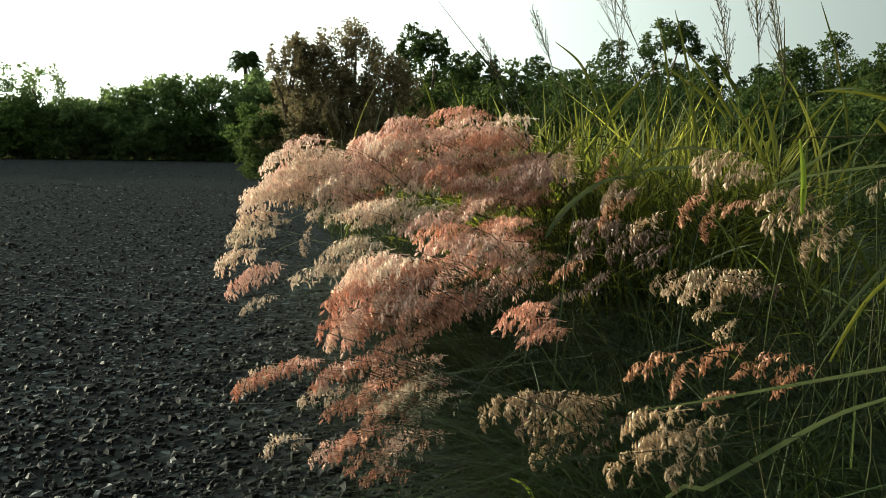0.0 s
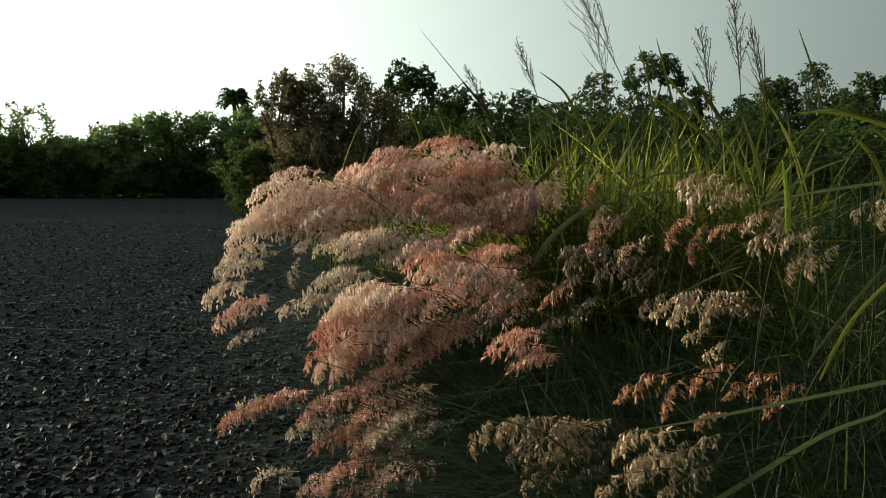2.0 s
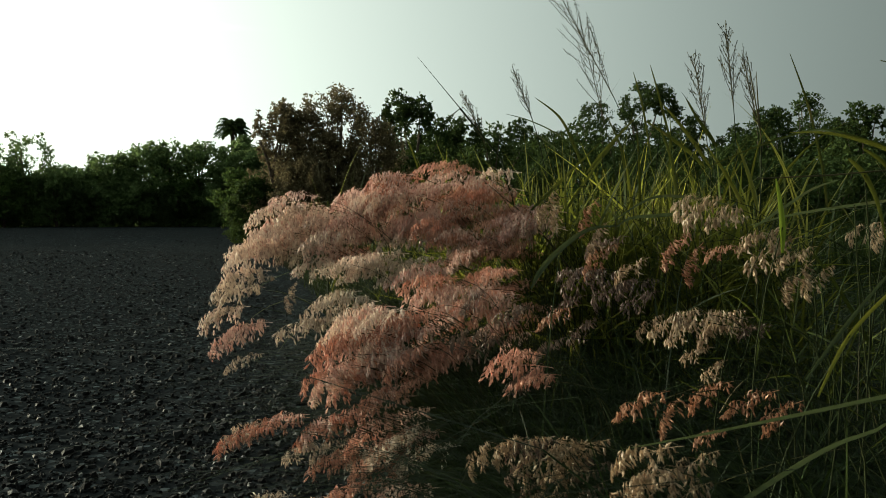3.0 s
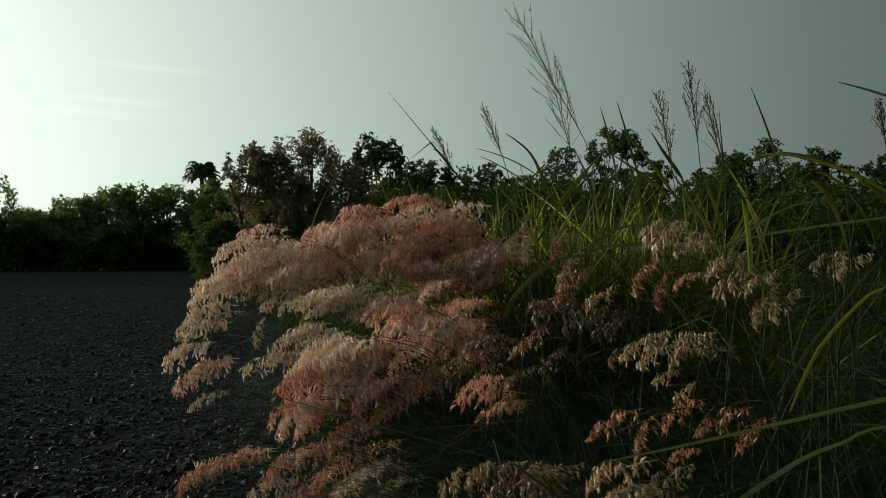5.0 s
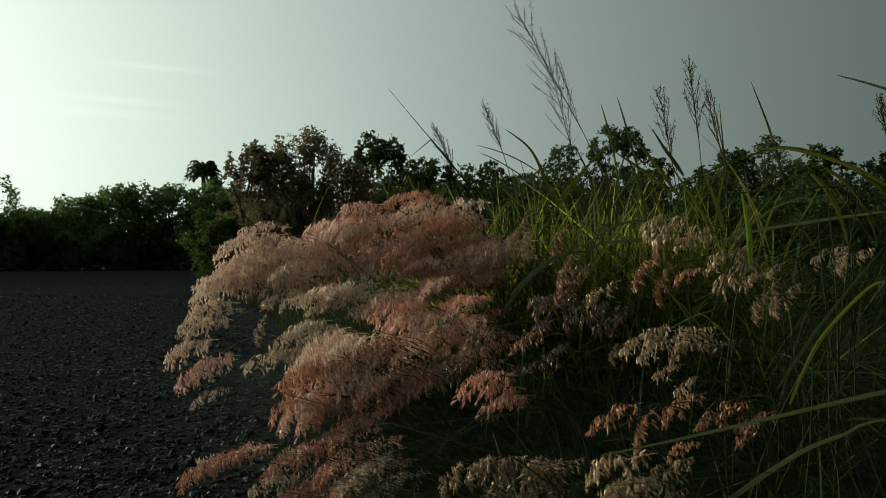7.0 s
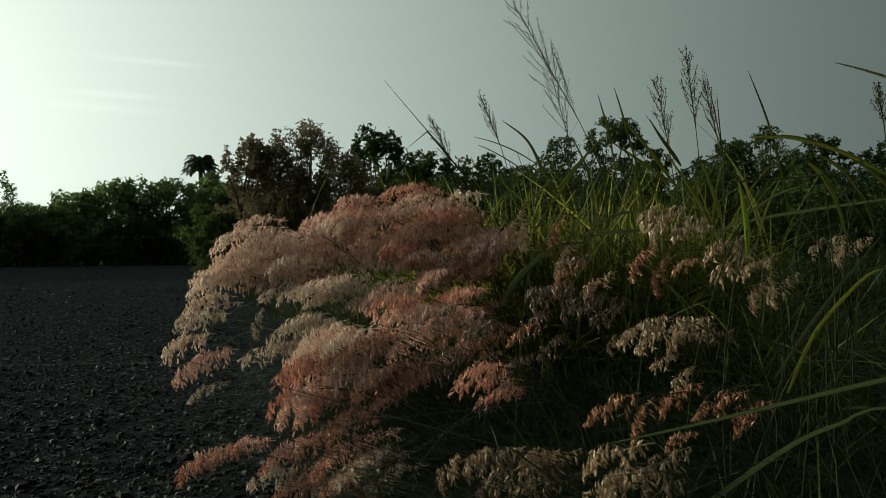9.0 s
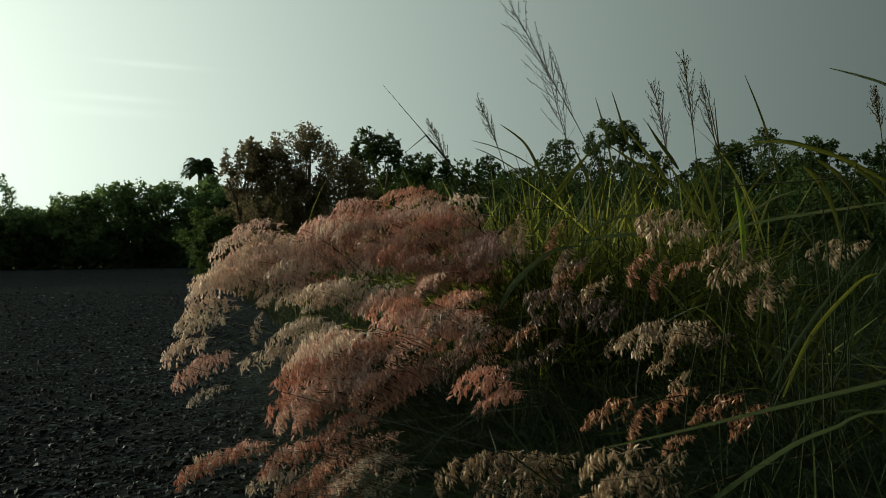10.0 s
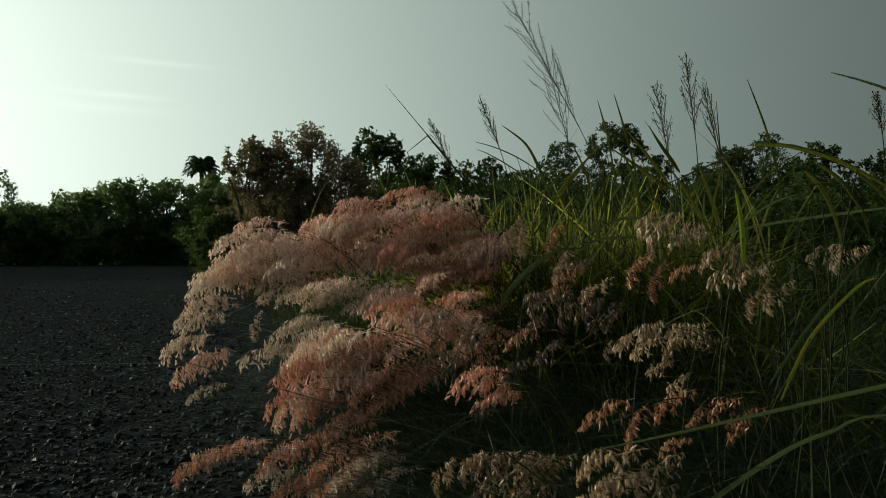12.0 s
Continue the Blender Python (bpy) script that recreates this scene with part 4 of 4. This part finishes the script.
def clump_stalk(kind, tip, y, z, length, rise, spread=0.3):
    """A stalk of the great clump, given where the tip of its plume hangs."""
    base = (tip + length, y, z - rise)
    root = (max(edge_x(y) + 0.12, base[0] * 0.4 + 0.1) + r_dome.uniform(0, spread), y + r_dome.uniform(-0.2, 0.15), 0)
    redtop(kind, base, length, rise, root, r_dome, 180 + r_dome.gauss(0, 14))


# the dome: silvery towards the gravel, pink in its middle, coral towards the green
for i in range(104):
    x = -0.655 + 0.9 * ((i + r_dome.random()) / 104) ** 0.9
    y = 1.95 - 0.3 * x + r_dome.uniform(-0.12, 0.12)
    u = r_dome.random() ** 1.15
    top_z, low_z = crest(x) - 0.034, hem(x) + 0.045
    z = top_z + (max(low_z, top_z - 0.26) - top_z) * u
    k = r_dome.random()
    kind = ("pale" if k < 0.7 else "cream" if k < 0.85 else "pink") if x < -0.36 else ("pale" if k < 0.34 else "pink" if k < 0.94 else "rust") if x < -0.02 else ("pink" if k < 0.55 else "rust" if k < 0.92 else "pale")
    clump_stalk(kind, x, y, z, r_dome.uniform(0.13, 0.19), -0.02 - 0.05 * max(0, -x - 0.2) + r_dome.uniform(-0.025, 0.02))
# its thin side towards the green, where dark stems show between coral plumes
for i in range(30):
    x, u = r_dome.uniform(0.0, 0.27), r_dome.random()
    clump_stalk("rust" if r_dome.random() < 0.6 else "pink", x, 1.86 + r_dome.uniform(-0.1, 0.1), 0.63 - 0.2 * x - 0.24 * u, r_dome.uniform(0.09, 0.14), r_dome.uniform(-0.045, 0.0), 0.2)

# single plumes that stand out of it: base x, z, then how far the plume runs and rises
OUTER = {
    1.98: ((-0.45, 0.414, 0.196, -0.056, "cream"), (-0.47, 0.431, 0.174, -0.038, "pale"), (-0.50, 0.376, 0.16, -0.049, "cream"), (-0.54, 0.319, 0.158, -0.074, "pale"), (-0.56, 0.317, 0.123, -0.045, "cream"),
           (-0.48, 0.258, 0.175, -0.072, "pink"), (-0.47, 0.269, 0.167, -0.053, "pink"), (-0.49, 0.175, 0.116, -0.041, "cream"), (-0.40, 0.397, 0.03, -0.095, "cream"), (-0.38, 0.631, 0.166, -0.053, "pale"),
           (-0.39, 0.646, 0.132, -0.042, "pale"), (-0.39, 0.567, 0.158, -0.032, "pale"), (-0.43, 0.501, 0.186, -0.063, "pale"), (-0.42, 0.553, 0.181, -0.079, "pale")),
    1.6: ((-0.13, 0.399, 0.167, -0.061, "cream"), (-0.15, 0.41, 0.129, -0.043, "cream"), (-0.11, 0.387, 0.136, -0.003, "cream"), (-0.21, 0.324, 0.153, -0.026, "cream"), (-0.18, 0.33, 0.136, -0.017, "cream")),
    1.9: ((0.01, 0.712, 0.173, -0.018, "rust"), (-0.02, 0.724, 0.134, -0.018, "pink"), (0.11, 0.742, 0.135, -0.004, "rust"), (0.17, 0.732, 0.144, 0.021, "rust"), (-0.3, 0.658, 0.149, -0.018, "pink")),
    0.95: ((0.21, 0.379, 0.074, -0.021, "rust"), (0.25, 0.358, 0.109, -0.009, "rust"), (0.26, 0.349, 0.087, -0.014, "rust"), (0.24, 0.375, 0.076, -0.007, "rust"), (0.26, 0.338, 0.066, -0.009, "rust")),
    1.2: ((-0.28, 0.177, 0.12, -0.049, "rust"), (-0.29, 0.183, 0.094, -0.043, "cream"), (-0.21, 0.19, 0.133, -0.033, "rust"), (-0.21, 0.195, 0.084, -0.022, "pink"), (-0.13, 0.189, 0.111, -0.056, "rust"),
          (-0.1, 0.206, 0.123, -0.056, "pink"), (-0.04, 0.223, 0.134, -0.056, "rust"), (-0.02, 0.2, 0.112, -0.067, "pink"), (0.02, 0.189, 0.112, -0.067, "rust"), (0.05, 0.211, 0.112, -0.056, "pink"),
          (0.06, 0.177, 0.101, -0.067, "rust"), (-0.09, 0.15, 0.112, -0.039, "cream"), (-0.16, 0.145, 0.1, -0.035, "cream"), (0.01, 0.234, 0.124, -0.045, "pink")),
    1.0: ((-0.11, 0.1, 0.087, -0.033, "pink"), (-0.03, 0.09, 0.106, -0.033, "rust"), (0.07, 0.12, 0.136, -0.038, "pink"), (-0.2, 0.1, 0.09, -0.024, "cream"), (0.0, 0.06, 0.1, -0.02, "rust")),
}
for y, tier in OUTER.items():
    for x, z, reach, rise, kind in tier:
        clump_stalk(kind, x - reach, y + r_dome.uniform(-0.03, 0.03), z + rise, reach, rise, 0.15)
for i in range(16):
    x = -0.3 + 0.3 * (i + r_dome.random()) / 16
    clump_stalk(r_dome.choice(("pink", "pale", "cream")), x, 1.75 + r_dome.uniform(-0.08, 0.08), 0.44 - 0.06 * r_dome.random() - 0.03 * math.sin(9 * x), r_dome.uniform(0.1, 0.15), r_dome.uniform(-0.05, -0.01), 0.2)
for i in range(16):
    x = -0.2 + 0.2 * (i + r_dome.random()) / 16
    clump_stalk(r_dome.choice(("pink", "rust", "rust", "cream")), x, 1.12 + r_dome.uniform(-0.08, 0.08), 0.17 + 0.25 * (x + 0.1) - 0.1 * r_dome.random(), r_dome.uniform(0.08, 0.12), r_dome.uniform(-0.06, -0.02), 0.15)
# the coral tier in the middle and the long sheaf that hangs below it
for i in range(12):
    x = -0.05 + 0.17 * (i + r_dome.random()) / 12
    clump_stalk("pink" if i % 3 else "rust", x, 1.45 + r_dome.uniform(-0.04, 0.04), 0.45 - 0.25 * max(0, x) - 0.07 * r_dome.random(), r_dome.uniform(0.1, 0.14), r_dome.uniform(-0.035, 0.0), 0.15)
for i in range(34):
    x = -0.215 + 0.24 * ((i + r_dome.random()) / 34)
    high = float(np.interp(x, (-0.215, -0.173, -0.053, 0.092), (0.345, 0.37, 0.395, 0.355)))
    low = float(np.interp(x, (-0.226, -0.148, -0.052, 0.044), (0.235, 0.225, 0.25, 0.28)))
    kind = r_dome.choice(("pink", "pink", "rust", "rust", "pale"))
    clump_stalk(kind, x, 1.3 + r_dome.uniform(-0.06, 0.06), high + (low - high) * r_dome.random(), r_dome.uniform(0.09, 0.135), r_dome.uniform(-0.06, -0.02), 0.15)

for i in range(18):
    x = -0.235 + 0.17 * (i + r_dome.random()) / 18
    clump_stalk(r_dome.choice(("pink", "pale", "rust", "rust")), x, 1.27 + r_dome.uniform(-0.05, 0.05), 0.2 + 0.35 * (x + 0.235) + 0.07 * r_dome.random(), r_dome.uniform(0.07, 0.1), r_dome.uniform(-0.09, -0.055), 0.12)

for i in range(14):
    x = -0.11 + 0.19 * (i + r_dome.random()) / 14
    clump_stalk(r_dome.choice(("pink", "rust", "rust")), x, 1.24 + r_dome.uniform(-0.05, 0.05), 0.21 + 0.2 * (x + 0.11) + 0.06 * r_dome.random(), r_dome.uniform(0.07, 0.1), r_dome.uniform(-0.075, -0.03), 0.12)
# coral plumes that reach out of it into the green
for i in range(22):
    x, u = r_dome.uniform(0.06, 0.25), r_dome.random()
    clump_stalk("rust" if r_dome.random() < 0.6 else "pink", x, 1.5 + r_dome.uniform(-0.1, 0.1), 0.5 - 0.35 * (x - 0.06) - 0.2 * u, r_dome.uniform(0.07, 0.11), r_dome.uniform(-0.05, -0.01), 0.15)

# looser plumes close by on the grassy side, by their distance: base x, z, run and rise
NEAR = {
    0.62: ((0.34, 0.403, 0.062, -0.034, "rust"), (0.36, 0.396, 0.03, -0.047, "rust"), (0.43, 0.408, 0.056, -0.032, "rust"), (0.48, 0.401, 0.063, -0.031, "rust"), (0.5, 0.394, 0.053, -0.031, "rust"), (0.41, 0.356, 0.042, -0.014, "rust")),
    0.45: ((0.3, 0.363, 0.053, -0.022, "cream"), (0.33, 0.366, 0.075, -0.033, "cream"), (0.33, 0.355, 0.053, -0.033, "cream"), (0.31, 0.382, 0.07, -0.03, "cream"), (0.345, 0.378, 0.055, -0.03, "cream"), (0.28, 0.348, 0.06, -0.03, "cream")),
    0.75: ((0.18, 0.297, 0.077, -0.043, "cream"), (0.22, 0.299, 0.079, -0.029, "cream"), (0.27, 0.293, 0.095, -0.039, "cream"), (0.28, 0.292, 0.063, -0.015, "cream")),
    0.83: ((0.45, 0.47, 0.071, -0.032, "cream"), (0.5, 0.466, 0.087, -0.013, "cream"), (0.54, 0.461, 0.082, -0.039, "cream"), (0.47, 0.452, 0.06, -0.03, "cream"), (0.53, 0.47, 0.06, -0.025, "cream"), (0.56, 0.452, 0.05, -0.02, "dusky"), (0.48, 0.414, 0.047, -0.019, "cream"), (0.49, 0.401, 0.039, -0.026, "cream")),
    1.03: ((0.55, 0.648, 0.087, -0.023, "cream"), (0.6, 0.626, 0.115, -0.014, "cream"), (0.6, 0.613, 0.074, -0.016, "cream"), (0.51, 0.587, 0.051, -0.061, "rust"), (0.53, 0.567, 0.031, -0.071, "rust")),
    0.93: ((0.64, 0.596, 0.079, -0.04, "cream"), (0.66, 0.582, 0.083, -0.054, "cream"), (0.67, 0.568, 0.062, -0.038, "cream"), (0.68, 0.545, 0.043, -0.075, "cream"), (0.71, 0.535, 0.053, -0.047, "cream")),
    1.45: ((0.33, 0.675, 0.047, -0.087, "cream"), (0.34, 0.655, 0.02, -0.074, "cream"), (0.43, 0.656, 0.04, -0.087, "rust"), (0.46, 0.602, 0.054, -0.081, "cream"), (0.48, 0.549, 0.088, -0.067, "rust"), (1.1, 0.606, 0.083, -0.041, "cream"), (1.18, 0.6, 0.097, -0.048, "cream")),
    1.2: ((0.38, 0.507, 0.08, -0.046, "dusky"), (0.46, 0.484, 0.092, -0.046, "dusky"), (0.36, 0.45, 0.08, -0.046, "dusky"), (0.48, 0.53, 0.069, -0.052, "cream"), (0.39, 0.404, 0.069, -0.046, "dusky"), (0.51, 0.416, 0.052, -0.046, "cream"), (0.51, 0.462, 0.081, -0.035, "dusky"), (0.67, 0.554, 0.07, -0.023, "rust")),
}
r_near = random.Random(77)
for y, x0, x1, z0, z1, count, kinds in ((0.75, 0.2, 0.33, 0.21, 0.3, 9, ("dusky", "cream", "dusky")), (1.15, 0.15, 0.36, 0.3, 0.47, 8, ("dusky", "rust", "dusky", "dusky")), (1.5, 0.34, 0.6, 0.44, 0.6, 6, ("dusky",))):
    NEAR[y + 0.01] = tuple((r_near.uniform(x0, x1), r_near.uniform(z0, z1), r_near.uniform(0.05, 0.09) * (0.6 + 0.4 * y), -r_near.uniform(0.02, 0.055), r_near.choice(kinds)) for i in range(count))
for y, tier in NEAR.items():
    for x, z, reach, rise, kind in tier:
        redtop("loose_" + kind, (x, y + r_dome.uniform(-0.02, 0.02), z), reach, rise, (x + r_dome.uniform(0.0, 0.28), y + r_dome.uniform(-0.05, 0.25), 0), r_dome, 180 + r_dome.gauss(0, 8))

# ---- loose stones, last ----
cv, cf = gravel_chips()
chips = part("gravel_chips", mesh("gravel_chips", cv, cf, CHIPS), gravel_lot)
tagged(chips, "loose dark grey gravel chips", kind="stuff")
SHAPES = [mesh("stone", v, BLOCK, STONE) for v in chip_shape(10, 77)]
r_stone = random.Random(31)
for i in range(300):
    d = 0.95 + 1.6 * r_stone.random()
    x, y = d * math.tan(r_stone.uniform(-0.6, 0.02)) + 0.05, d - 0.25
    if x > edge_x(y) - 0.02:
        x = edge_x(y) - 0.1 - 0.3 * r_stone.random()
    size = r_stone.uniform(0.008, 0.0155)
    part("stone", r_stone.choice(SHAPES), gravel_lot, m=Matrix.Translation((x, y, size * 0.5)) @ pose(0, 0, 0, r_stone.uniform(-25, 25), r_stone.uniform(-25, 25), r_stone.uniform(0, 360)) @ Matrix.Scale(size, 4))
